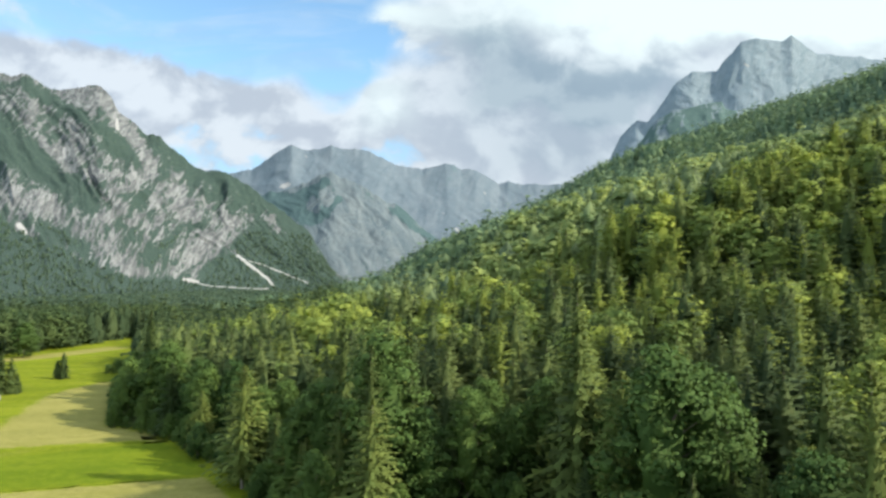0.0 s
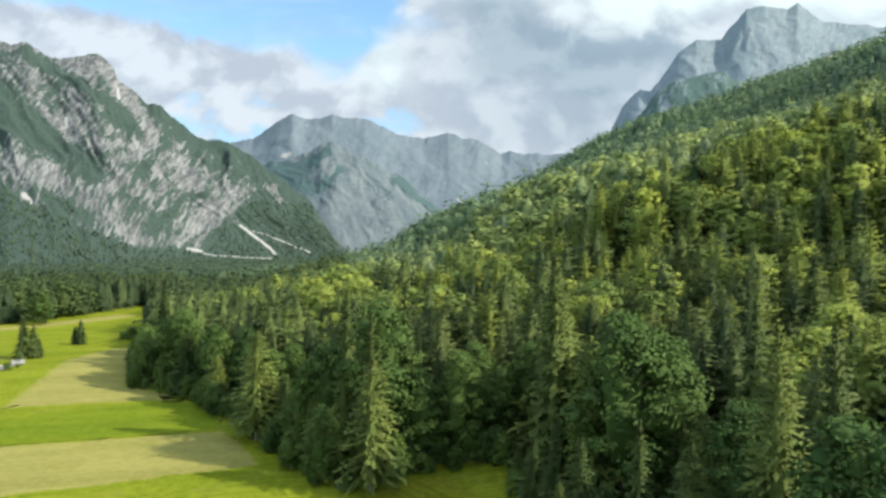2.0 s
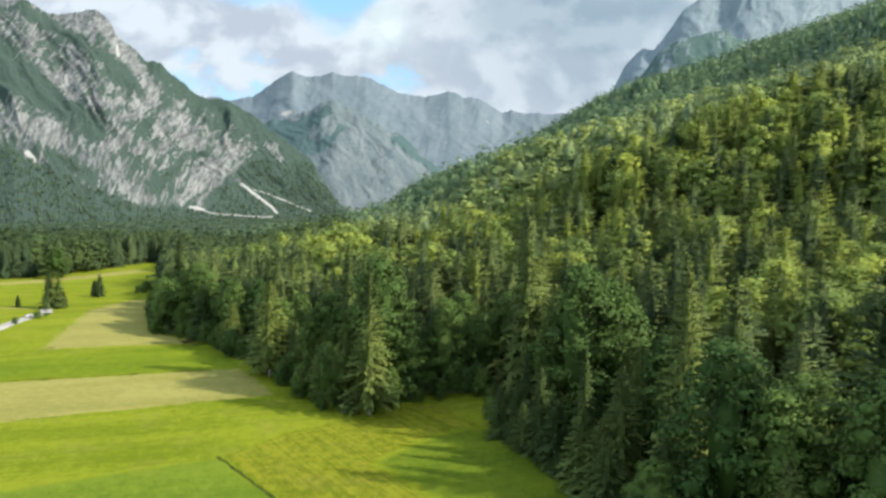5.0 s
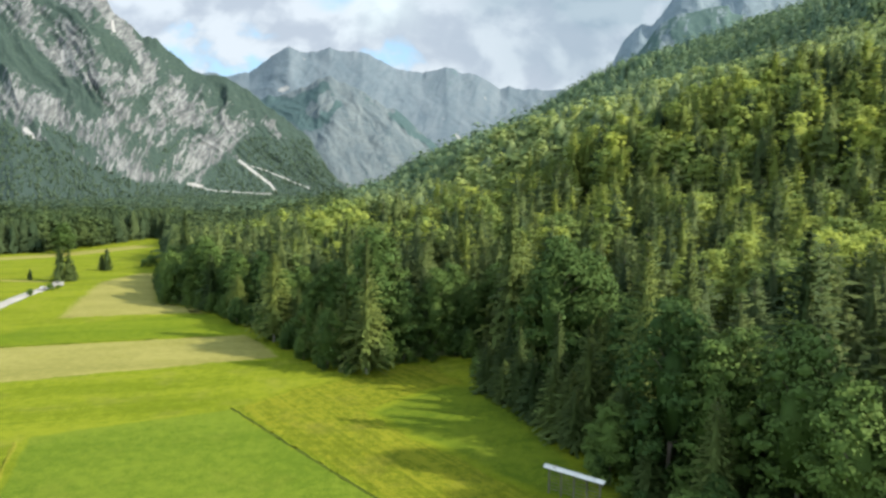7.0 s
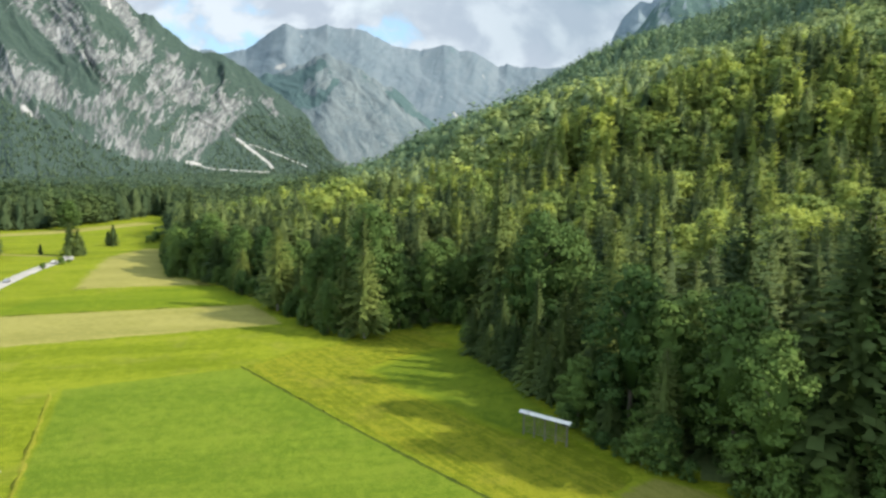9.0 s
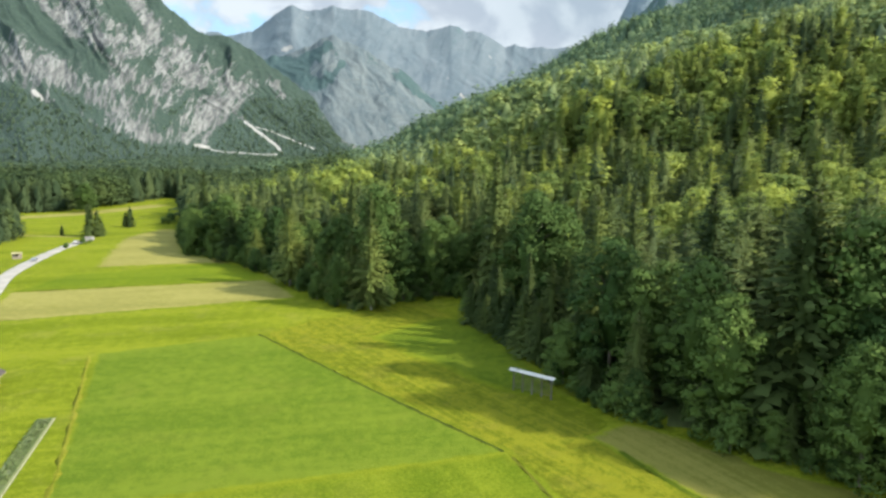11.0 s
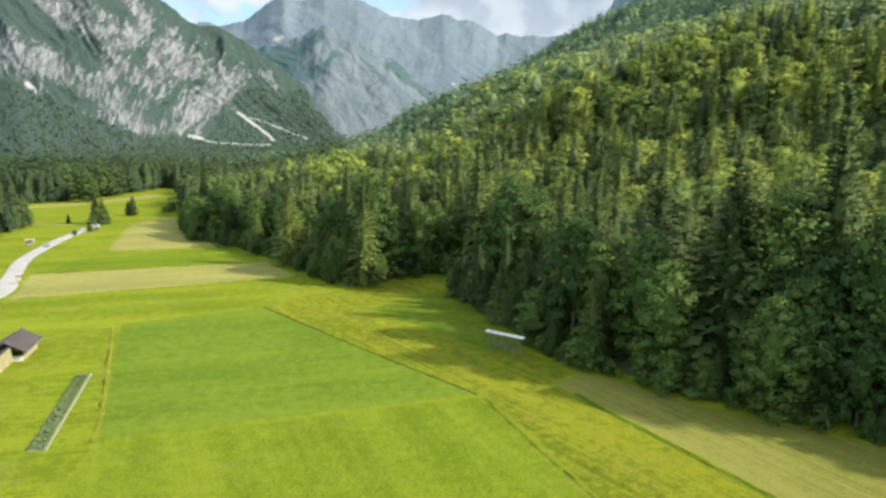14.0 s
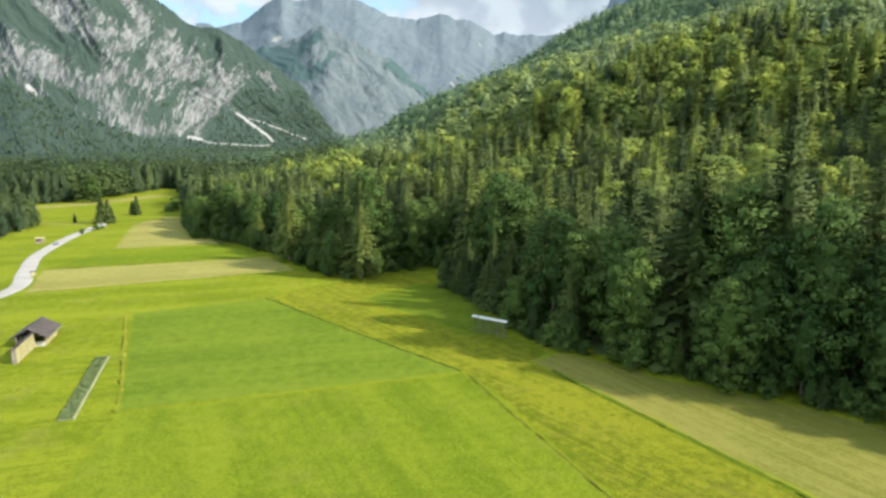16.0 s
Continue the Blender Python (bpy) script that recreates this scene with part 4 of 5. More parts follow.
def broadleaf(seed, height=21.0, reach=5.4, lobes=40, leaves=80, leaf=0.30, low=0.10, squash=0.9, core=0.48):
    """Crown of a beech or maple: many small lobes of leaf clumps over a dark heart; returns crown and trunk with limbs."""
    rng = np.random.default_rng(seed)
    pieces, limbs = [], [tube(rng, [(0, 0, -0.6), (0, 0, 1.5), (rng.normal(0, 0.2), rng.normal(0, 0.2), height * 0.45), (0, 0, height * 0.8)], [height * 0.02, height * 0.0145, height * 0.009, 0.05], 6)]
    heart, heart_faces = ico()

    def profile(f):
        return reach * math.sin(math.pi * min(1.0, 0.20 + 0.78 * f)) ** 0.65

    middle = height * (low + 1.0) * 0.5
    small_tree = lobes <= 6
    inner = heart * (1.7 if small_tree else 1.0) * np.array([reach * 0.42, reach * 0.42, height * (0.93 - low) * (0.29 if small_tree else 0.40)]) * rng.uniform(0.75, 1.15, (len(heart), 1)) + (0, 0, middle)
    pieces.append((inner, heart_faces, unit(heart + rng.normal(0, 0.3, heart.shape))))
    small = 1.75 / math.sqrt(lobes) + 0.04
    for i in range(lobes):
        f = ((i + 0.5) / lobes) ** 0.9
        z = height * (low + (0.95 - low) * f) + rng.normal(0, height * 0.015)
        a = i * 2.39996 + rng.uniform(-0.35, 0.35)
        off = profile(f) * (rng.uniform(0.52, 0.92) if rng.random() < 0.8 else rng.uniform(0.2, 0.5))
        size = reach * small * rng.uniform(0.75, 1.3)
        c = np.array([math.cos(a) * off, math.sin(a) * off, z])
        rad = np.array([size, size, size * rng.uniform(0.65, 0.95) * squash])
        bulge = np.array([c[0], c[1], (c[2] - height * 0.5) * 0.6]) / reach
        if not small_tree:
            pieces.append((c + heart * rad * core * rng.uniform(0.8, 1.1, (len(heart), 1)), heart_faces, unit(heart + bulge * 0.5 + rng.normal(0, 0.4, heart.shape))))
        way = rng.normal(0, 1, (leaves, 3))
        way[:, 2] += 0.35
        way = unit(way + bulge * 0.25)
        at = c + way * rad * rng.uniform(0.70, 1.16, (leaves, 1))
        facing = unit(way + (0, 0, 0.35) + rng.normal(0, 0.5, (leaves, 3)))
        t1 = unit(np.cross(facing, rng.normal(0, 1, (leaves, 3))))
        t2 = np.cross(facing, t1)
        s = leaf * rng.uniform(0.6, 1.4, (leaves, 1))
        q = np.stack([at + t1 * s, at + t2 * s * 0.7 - facing * s * 0.2, at - t1 * s * 0.9, at - t2 * s * 0.75 - facing * s * 0.25], 1).reshape(-1, 3)
        b = np.arange(leaves) * 4
        soft = unit(way * 0.6 + bulge * 0.55 + (0, 0, 0.45) + rng.normal(0, 0.32, way.shape))
        pieces.append((q, np.concatenate([np.stack([b, b + 1, b + 2], 1), np.stack([b, b + 2, b + 3], 1)]), np.repeat(soft, 4, 0)))
        if i % 5 == 0 and f < 0.85:
            limbs.append(tube(rng, [(0, 0, z * 0.75), tuple(c * (0.5, 0.5, 0.9)), tuple(c)], [height * 0.006, height * 0.0045, 0.03], 5))
    return outward(*joined(pieces)), joined(limbs)


def tree_thing(name, label, category, shape, leaf_mat, bark_mat, group):
    crown, trunk = shape
    base = tagged(new(name), label, category, group)
    for part_name, (v, f, soft), m in (("trunk", trunk, bark_mat), ("crown", crown, leaf_mat)):
        ob = new(part_name, mesh_from(part_name, v, f, [m], True, normals=soft))
        ob.parent = base
    return base


KINDS = []
EDGE = "trees of the wood's edge"
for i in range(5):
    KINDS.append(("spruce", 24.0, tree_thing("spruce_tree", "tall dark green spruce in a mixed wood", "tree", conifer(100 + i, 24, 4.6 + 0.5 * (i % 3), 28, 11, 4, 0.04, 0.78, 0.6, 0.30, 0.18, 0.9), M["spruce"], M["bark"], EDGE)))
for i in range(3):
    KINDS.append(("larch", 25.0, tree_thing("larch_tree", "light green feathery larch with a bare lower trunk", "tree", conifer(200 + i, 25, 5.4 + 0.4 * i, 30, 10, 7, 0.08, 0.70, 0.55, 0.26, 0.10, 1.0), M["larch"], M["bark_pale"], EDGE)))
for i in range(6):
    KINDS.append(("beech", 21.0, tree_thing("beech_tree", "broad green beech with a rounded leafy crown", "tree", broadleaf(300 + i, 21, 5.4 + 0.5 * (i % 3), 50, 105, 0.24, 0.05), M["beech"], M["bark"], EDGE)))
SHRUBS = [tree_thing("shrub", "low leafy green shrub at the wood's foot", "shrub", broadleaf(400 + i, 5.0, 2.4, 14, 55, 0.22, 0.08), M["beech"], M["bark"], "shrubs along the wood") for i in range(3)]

USED = set()


def plant(source, x, y, scale, wide=1.0, turn=None, rng=random):
    m = pose(x, y, float(ground_z(x, y)) - 0.05, 0, 0, rng.uniform(0, 360) if turn is None else turn) @ Matrix.Diagonal((scale * wide, scale * wide, scale, 1))
    if source not in USED:
        USED.add(source)
        source.matrix_basis = m
        return source
    return copy_thing(source, m)


def by_kind(kind):
    return [(h, t) for k, h, t in KINDS if k == kind]


def scatter(poly, spacing, seed, box, jitter=0.42):
    """Places for trees on an uneven triangular net inside an outline."""
    rng = np.random.default_rng(seed)
    x0, x1, y0, y1 = box
    ys = np.arange(y0, y1, spacing * 0.88)
    xs = np.arange(x0, x1, spacing)
    gx, gy = np.meshgrid(xs, ys)
    gx = gx + (np.arange(len(ys))[:, None] % 2) * spacing * 0.5
    gx = (gx + rng.uniform(-jitter, jitter, gx.shape) * spacing).ravel()
    gy = (gy + rng.uniform(-jitter, jitter, gy.shape) * spacing).ravel()
    keep = within(poly, gx, gy)
    return gx[keep], gy[keep]


EDGE_LINE = HILL_WOOD[2:26]
rng = random.Random(5)

# single marked trees: kind, place, height
MARKED = [("larch", 7.7, 212.5, 25.5), ("larch", -18.9, 252.0, 27.0), ("larch", 54.2, 155.6, 36.0), ("spruce", 63, 157, 36.0), ("beech", 55, 133.5, 24.5), ("beech", 79, 105, 22.5),
          ("spruce", 90, 118, 30.0), ("beech", 18, 224, 19.0), ("beech", 27, 227, 21.0), ("spruce", 44, 172, 15.0), ("spruce", 47, 163, 17.0)]
MARKED += [("spruce", 35.0 + 1.1 * i - 0.022 * (i - 4) ** 2 + 0.9 * math.sin(i * 2.1), 194.0 - 4.6 * i, 9.5 + 3.0 * math.sin(i * 1.7) ** 2) for i in range(9)]
for kind, x, y, h in MARKED:
    ref, source = rng.choice(by_kind(kind))
    plant(source, x, y, h / ref, 0.64 if h > 30 else 1.1 if kind == "larch" else 1.5 if h < 13 else 1.0, rng=rng)

near_x, near_y = scatter(HILL_WOOD, 8.1, 11, (-110, 150, 55, 480))
gap = edge_distance(EDGE_LINE, near_x, near_y)
front = (gap > 1.2) & (((gap < 22) & (near_y < 300)) | ((gap < 13) & (near_y < 400)))
order = np.argsort(np.hypot(near_x[front], near_y[front] + 10))
taken = np.zeros(len(near_x), bool)
MARK_XY = np.array([m[1:3] for m in MARKED])
count = 0
for i in np.flatnonzero(front)[order]:
    x, y = near_x[i], near_y[i]
    if np.hypot(MARK_XY[:, 0] - x, MARK_XY[:, 1] - y).min() < 4.5:
        taken[i] = True
        continue
    if count >= 390:
        break
    leafy = 0.45 if y < 150 else 0.32 if y < 275 else 0.7
    kind = "beech" if rng.random() < leafy else ("larch" if rng.random() < 0.18 else "spruce")
    ref, source = rng.choice(by_kind(kind))
    h = rng.uniform(13, 18) if gap[i] < 5 else rng.uniform(19, 26)
    h = h * (1.05 if y < 92 else 1.22 if y < 165 else 1.0)
    if gap[i] > 6 and y < 228:
        h *= 1.3 if y > 165 else 1.12 if y > 125 else 1.2
    plant(source, x, y, h / ref, rng.uniform(0.9, 1.15), rng=rng)
    taken[i] = True
    count += 1

# low broadleaf trees before the wood's edge
for (ax, ay), (bx, by) in zip(EDGE_LINE[:-1], EDGE_LINE[1:]):
    if ay < 30 or (30 < ax < 46 and 150 < ay < 200):
        continue
    k = max(1, int(math.hypot(bx - ax, by - ay) / 7.0))
    for j in range(k):
        t = (j + rng.random()) / k
        x, y = ax + (bx - ax) * t + rng.uniform(-1.5, 1.5), ay + (by - ay) * t + rng.uniform(-1.0, 1.5)
        if rng.random() < 0.75 and np.hypot(MARK_XY[:, 0] - x, MARK_XY[:, 1] - y).min() > 3.0:
            ref, source = rng.choice(by_kind("beech"))
            plant(source, x + (1.5 if ay < 150 else 0.0), y, rng.uniform(6, 11.5) / ref, rng.uniform(1.0, 1.3), rng=rng)

# shrubs along the foot of the wood
for (ax, ay), (bx, by) in zip(EDGE_LINE[:-1], EDGE_LINE[1:]):
    k = max(1, int(math.hypot(bx - ax, by - ay) / 4.2))
    for j in range(k):
        t = (j + rng.random()) / k
        x, y = ax + (bx - ax) * t + rng.uniform(0, 1.6), ay + (by - ay) * t + rng.uniform(0, 1.6)
        plant(rng.choice(SHRUBS), x, y, rng.uniform(0.6, 1.25), rng.uniform(0.8, 1.2), rng=rng)


def woods(name, label, shapes, places, leaf_mats, bark, seed):
    """One mesh of many trees: shapes is a list of (kind, height, (verts, tris), (verts, tris)); places is rows of x, y, z, kind index."""
    rng = np.random.default_rng(seed)
    for kind in range(len(leaf_mats)):
        verts, tris, tints, slots, norms, start = [], [], [], [], [], 0
        pick = [p for p in places if p[3] == kind]
        if not pick:
            continue
        pool = shapes[kind]
        for x, y, z, which, h in pick:
            ref, crown, trunk = pool[rng.integers(len(pool))]
            s = h / ref
            a, w = rng.uniform(0, 6.283), s * rng.uniform(1.1, 1.6)
            ca, sa = math.cos(a) * w, math.sin(a) * w
            tint = rng.beta(0.85, 0.95)
            for slot, shape in ((0, crown), (1, trunk)):
                if shape is None:
                    continue
                v, f, soft = shape
                norms.append(np.stack([(soft[:, 0] * ca - soft[:, 1] * sa) / w, (soft[:, 0] * sa + soft[:, 1] * ca) / w, soft[:, 2]], 1))
                verts.append(np.stack([x + v[:, 0] * ca - v[:, 1] * sa, y + v[:, 0] * sa + v[:, 1] * ca, z + v[:, 2] * s], 1))
                tris.append(f + start)
                tints.append(np.full(len(v), tint))
                slots.append(np.full(len(f), slot))
                start += len(v)
        me = mesh_from(name, np.concatenate(verts), np.concatenate(tris), [leaf_mats[kind], bark], True, np.concatenate(slots), np.concatenate(norms), tint=np.concatenate(tints))
        tagged(new(name, me), label[kind], "woods", kind="stuff")


HAZED_MATS = [M["hazed_spruce"], M["hazed_spruce"], M["hazed_beech"]]
# Leaf colours darkened to stand for shade in the lower woods.
SHADED_MATS = [M["shaded_spruce"], M["shaded_spruce"], M["shaded_beech"]]
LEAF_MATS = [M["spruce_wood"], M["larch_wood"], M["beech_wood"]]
MID = [[(24.0, *conifer(500 + i, 24, 4.3 + 0.5 * (i % 3), 16, 6, 3, 0.04, 0.70, 0.5, 0.50, 0.30, 0.5)) for i in range(6)],
       [(25.0, *conifer(520 + i, 25, 4.9, 15, 6, 3, 0.08, 0.62, 0.4, 0.42, 0.28, 0.7)) for i in range(5)],
       [(21.0, *broadleaf(540 + i, 21, 5.4 + 0.5 * (i % 3), 26, 18, 0.55, 0.10)) for i in range(6)]]
FINE = [[(24.0, *conifer(800 + i, 24, 4.3 + 0.5 * (i % 3), 22, 8, 4, 0.04, 0.72, 0.5, 0.38, 0.18, 0.9)) for i in range(5)],
        [(25.0, *conifer(820 + i, 25, 4.9, 19, 8, 4, 0.08, 0.64, 0.4, 0.32, 0.16, 1.2)) for i in range(4)],
        [(21.0, *broadleaf(840 + i, 21, 5.4 + 0.5 * (i % 3), 40, 38, 0.38, 0.08)) for i in range(5)]]
LESS = [[(24.0, rough_conifer(560 + i, 24, 5.0, 80, 1.1, 0.03, 0.70, 14, 0.8, 0.7, 0.2)[0], None) for i in range(5)], [(25.0, rough_conifer(570 + i, 25, 5.2, 64, 1.35, 0.06, 0.62, 12, 0.7, 0.6, 0.3)[0], None) for i in range(4)],
        [(21.0, broadleaf(580 + i, 21, 5.9, 11, 9, 1.05, 0.12)[0], None) for i in range(5)]]
SIDE = [[(24.0, rough_conifer(660 + i, 24, 4.8, 170, 0.85, 0.03, 0.72, 16, 0.7, 0.66, 0.18)[0], None) for i in range(5)], [(25.0, rough_conifer(670 + i, 25, 5.0, 150, 0.9, 0.06, 0.66, 14, 0.6, 0.58, 0.25)[0], None) for i in range(3)],
        [(21.0, broadleaf(680 + i, 21, 5.9, 18, 14, 0.70, 0.06)[0], None) for i in range(5)]]
FAR = [[(24.0, rough_conifer(600 + i, 24, 4.8, 16, 2.3, 0.03, 0.8, 8, 0.5, 0.75)[0], None) for i in range(5)],
       [(25.0, rough_conifer(620 + i, 25, 4.9, 16, 2.2, 0.03, 0.75, 8, 0.4, 0.72)[0], None) for i in range(3)],
       [(21.0, broadleaf(640 + i, 21, 5.6, 5, 5, 1.4, 0.16, 0.9, 0.95)[0], None) for i in range(5)]]


def stand_of(xs, ys, seed, leafy, larch=0.3, tall=(16, 28)):
    """Which tree grows where: patches of beech among spruce."""
    rng = np.random.default_rng(seed)
    zs = ground_z(xs, ys)
    mixed = leafy + 0.75 * fbm(np.asarray(xs) / 34, np.asarray(ys) / 34, 3, seed)
    slope = 0.15 + 0.85 * step(zs, 2.0, 16.0) if larch > 0.12 else np.ones(len(zs))     # spruce on the flat foot, larch and beech above
    rows = []
    for x, y, z, f, up in zip(xs, ys, zs, mixed, slope):
        r = rng.random()
        kind = 2 if r < f * up else (1 if rng.random() < larch * up else 0)
        h = rng.uniform(*tall) * (0.90 if kind == 2 else 1.10) * (0.75 if y > 1000 and x < 0 else 1.0)
        rows.append((x, y, z - 0.3, kind, h))
    return rows


LABELS = ["dense stand of dark green spruce on the hill", "scattered light green larches among the spruce", "patches of yellow-green beech wood on the hill"]
mid_x, mid_y = scatter(HILL_WOOD, 8.1, 11, (-110, 150, 55, 480))
rest = ~taken & (gap > 1.2)
more_x, more_y = scatter(HILL_WOOD, 8.6, 12, (150, 420, 90, 480))
mx, my = np.concatenate([mid_x[rest], more_x]), np.concatenate([mid_y[rest], more_y])
seen = (mx < 0.92 * (my + 15) + 45)
close = seen & (my < 375) & (mx < 250)
fine = close & (np.hypot(mx - 20, my - 85) < 200)
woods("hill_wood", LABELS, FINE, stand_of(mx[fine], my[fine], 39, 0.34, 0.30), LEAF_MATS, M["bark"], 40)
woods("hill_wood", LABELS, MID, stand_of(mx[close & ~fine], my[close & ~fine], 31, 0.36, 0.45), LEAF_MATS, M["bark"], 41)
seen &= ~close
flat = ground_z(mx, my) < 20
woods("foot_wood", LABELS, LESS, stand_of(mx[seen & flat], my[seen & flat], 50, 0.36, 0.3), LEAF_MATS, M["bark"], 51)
woods("upper_hill_wood", LABELS, LESS, stand_of(mx[seen & ~flat], my[seen & ~flat], 38, 0.38, 0.45), [M["upper_hazed_spruce"], M["upper_hazed_larch"], M["upper_hazed_beech"]], M["bark"], 48)
fx, fy = scatter(HILL_WOOD, 8.6, 13, (-160, 800, 480, 850))
seen = (fx < 0.80 * fy + 60)
dx, dy = scatter(HILL_WOOD, 11.6, 18, (-160, 1000, 850, 1450))
back = (dx < 0.75 * dy + 40)
gx, gy = scatter(HILL_WOOD, 7.6, 14, (420, 560, 380, 480))
ax, ay = np.concatenate([fx[seen], gx]), np.concatenate([fy[seen], gy])
flat = ground_z(ax, ay) < 22
woods("far_foot_wood", LABELS, FAR, stand_of(ax[flat], ay[flat], 52, 0.30), SHADED_MATS, M["bark"], 53)
woods("far_hill_wood", LABELS, FAR, stand_of(ax[~flat], ay[~flat], 32, 0.30), HAZED_MATS, M["bark"], 42)
VALLEY = ["dark green spruce wood on the valley floor", "larches in the valley wood", "broadleaf trees of the valley wood"]
wx, wy = scatter(FAR_WOOD, 7.4, 15, (-620, -130, 520, 800))
seen = wx > -0.62 * wy - 40
front_row = seen & (edge_distance(FAR_WOOD[:7], wx, wy) < 42)
woods("valley_wood", VALLEY, SIDE, stand_of(wx[front_row], wy[front_row], 33, 0.34, 0.08, (20, 31)), SHADED_MATS, M["bark"], 43)
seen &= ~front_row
woods("valley_wood", VALLEY, FAR, stand_of(wx[seen], wy[seen], 37, 0.30, 0.08, (22, 31)), SHADED_MATS, M["bark"], 49)
wx, wy = scatter(FAR_WOOD, 11.2, 17, (-900, 60, 800, 1850))
seen = wx > -0.60 * wy - 20
sx, sy = scatter(SIDE_WOOD, 7.2, 16, (-260, -150, 290, 450))
woods("side_wood", ["clump of dark spruce beside the meadow", "larches beside the meadow", "broadleaf trees beside the meadow"], SIDE,
      stand_of(sx, sy, 34, 0.4, 0.1, (13, 20)), SHADED_MATS, M["bark"], 44)


# trees on the green flanks of the near mountain
def flank_woods():
    rng = np.random.default_rng(77)
    rows, cols = MTN1_G.shape
    spots = []
    for k in range(60000):
        i, j = rng.integers(rows - 1), rng.integers(cols - 1)
        if MTN1_G[i, j] < 1.0 or MTN1_P[i, j] > 0.25:
            continue
        a, b = rng.random(2)
        p = MTN1_V[i, j] * (1 - a) * (1 - b) + MTN1_V[i + 1, j] * a * (1 - b) + MTN1_V[i, j + 1] * (1 - a) * b + MTN1_V[i + 1, j + 1] * a * b
        spots.append((p[0], p[1], p[2] - 1.0, 2 if rng.random() < 0.15 else 0, rng.uniform(2, 3.5) if p[2] > 210 else rng.uniform(7, 12)))
        if len(spots) >= 5500:
            break
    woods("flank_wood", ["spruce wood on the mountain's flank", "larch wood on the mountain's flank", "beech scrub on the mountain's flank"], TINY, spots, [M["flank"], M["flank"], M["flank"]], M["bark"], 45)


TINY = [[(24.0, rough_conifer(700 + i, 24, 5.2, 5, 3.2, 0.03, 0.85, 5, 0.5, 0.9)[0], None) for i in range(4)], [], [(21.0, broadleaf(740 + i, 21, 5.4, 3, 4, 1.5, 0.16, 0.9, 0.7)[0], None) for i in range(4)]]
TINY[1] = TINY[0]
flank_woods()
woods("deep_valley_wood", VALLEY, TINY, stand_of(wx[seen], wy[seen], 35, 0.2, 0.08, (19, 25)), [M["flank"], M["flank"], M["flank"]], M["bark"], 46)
woods("ridge_wood", LABELS, TINY, stand_of(dx[back], dy[back], 36, 0.25), HAZED_MATS, M["bark"], 47)


# ---- small woods on the meadow ----
def lone(kind, x, y, h, wide=1.0, label=None, group=None):
    ref, source = random.Random(int(x * 7 + y)).choice(by_kind(kind))
    ob = plant(source, x, y, h / ref, wide, rng=rng)
    return tagged(ob, label or "", "", group or "lone trees on the meadow")


for i in range(2):
    KINDS.append(("lone_spruce", 16.0, tree_thing("spruce_tree", "dark full spruce standing alone on the meadow", "tree", conifer(260 + i, 16, 3.4, 22, 8, 3, 0.02, 0.6, 0.5, 0.6, 0.32), M["spruce"], M["bark"], "lone trees on the meadow")))
lone("lone_spruce", -133.6, 394.5, 17.8, 1.0, "tall dark spruce standing alone on the meadow by the road")
lone("lone_spruce", -130.4, 396.5, 14.5, 1.0, "dark spruce beside a taller one by the road")
lone("lone_spruce", -128.8, 398.0, 9.5, 1.1, "dark spruce beside a taller one by the road")
lone("lone_spruce", -127.6, 442.0, 13.6, 1.1, "dark spruce standing alone on the meadow")
lone("lone_spruce", -130.6, 443.0, 10.0, 1.3, "small dark spruce beside a taller one on the meadow")
lone("lone_spruce", -150.7, 402.8, 6.4, 1.3, "young dark spruce standing alone on the meadow")
lone("beech", -189.4, 545.5, 20.0, 1.45, "round broadleaf tree before the valley wood")
for sx0, sy0, size, wide in ((-113, 461, 1.4, 1.25), (-109.5, 463, 1.1, 1.2), (-68.3, 325.5, 0.9, 1.5), (-129.0, 351, 0.75, 1.2), (-127.0, 366, 0.5, 1.4), (-126, 372, 0.45, 1.3)):
    tagged(plant(SHRUBS[int(abs(sx0)) % 3], sx0, sy0, size, wide, rng=rng), "", "", "shrubs on the meadow")


# ---- built things ----
def box_part(name, parent, mat, size, at, turn=(0, 0, 0), bevel=0.02, label=""):
    bm = bmesh.new()
    bmesh.ops.create_cube(bm, size=1.0)
    bmesh.ops.scale(bm, vec=size, verts=bm.verts)
    if bevel:
        bmesh.ops.bevel(bm, geom=bm.edges[:], offset=min(bevel, min(size) * 0.3), segments=1, affect="EDGES")
    me = bpy.data.meshes.new(name)
    bm.to_mesh(me)
    bm.free()
    me.materials.append(mat)
    ob = new(name, me)
    ob.parent = parent
    ob.matrix_basis = pose(*at, *turn)
    return tagged(ob, label)


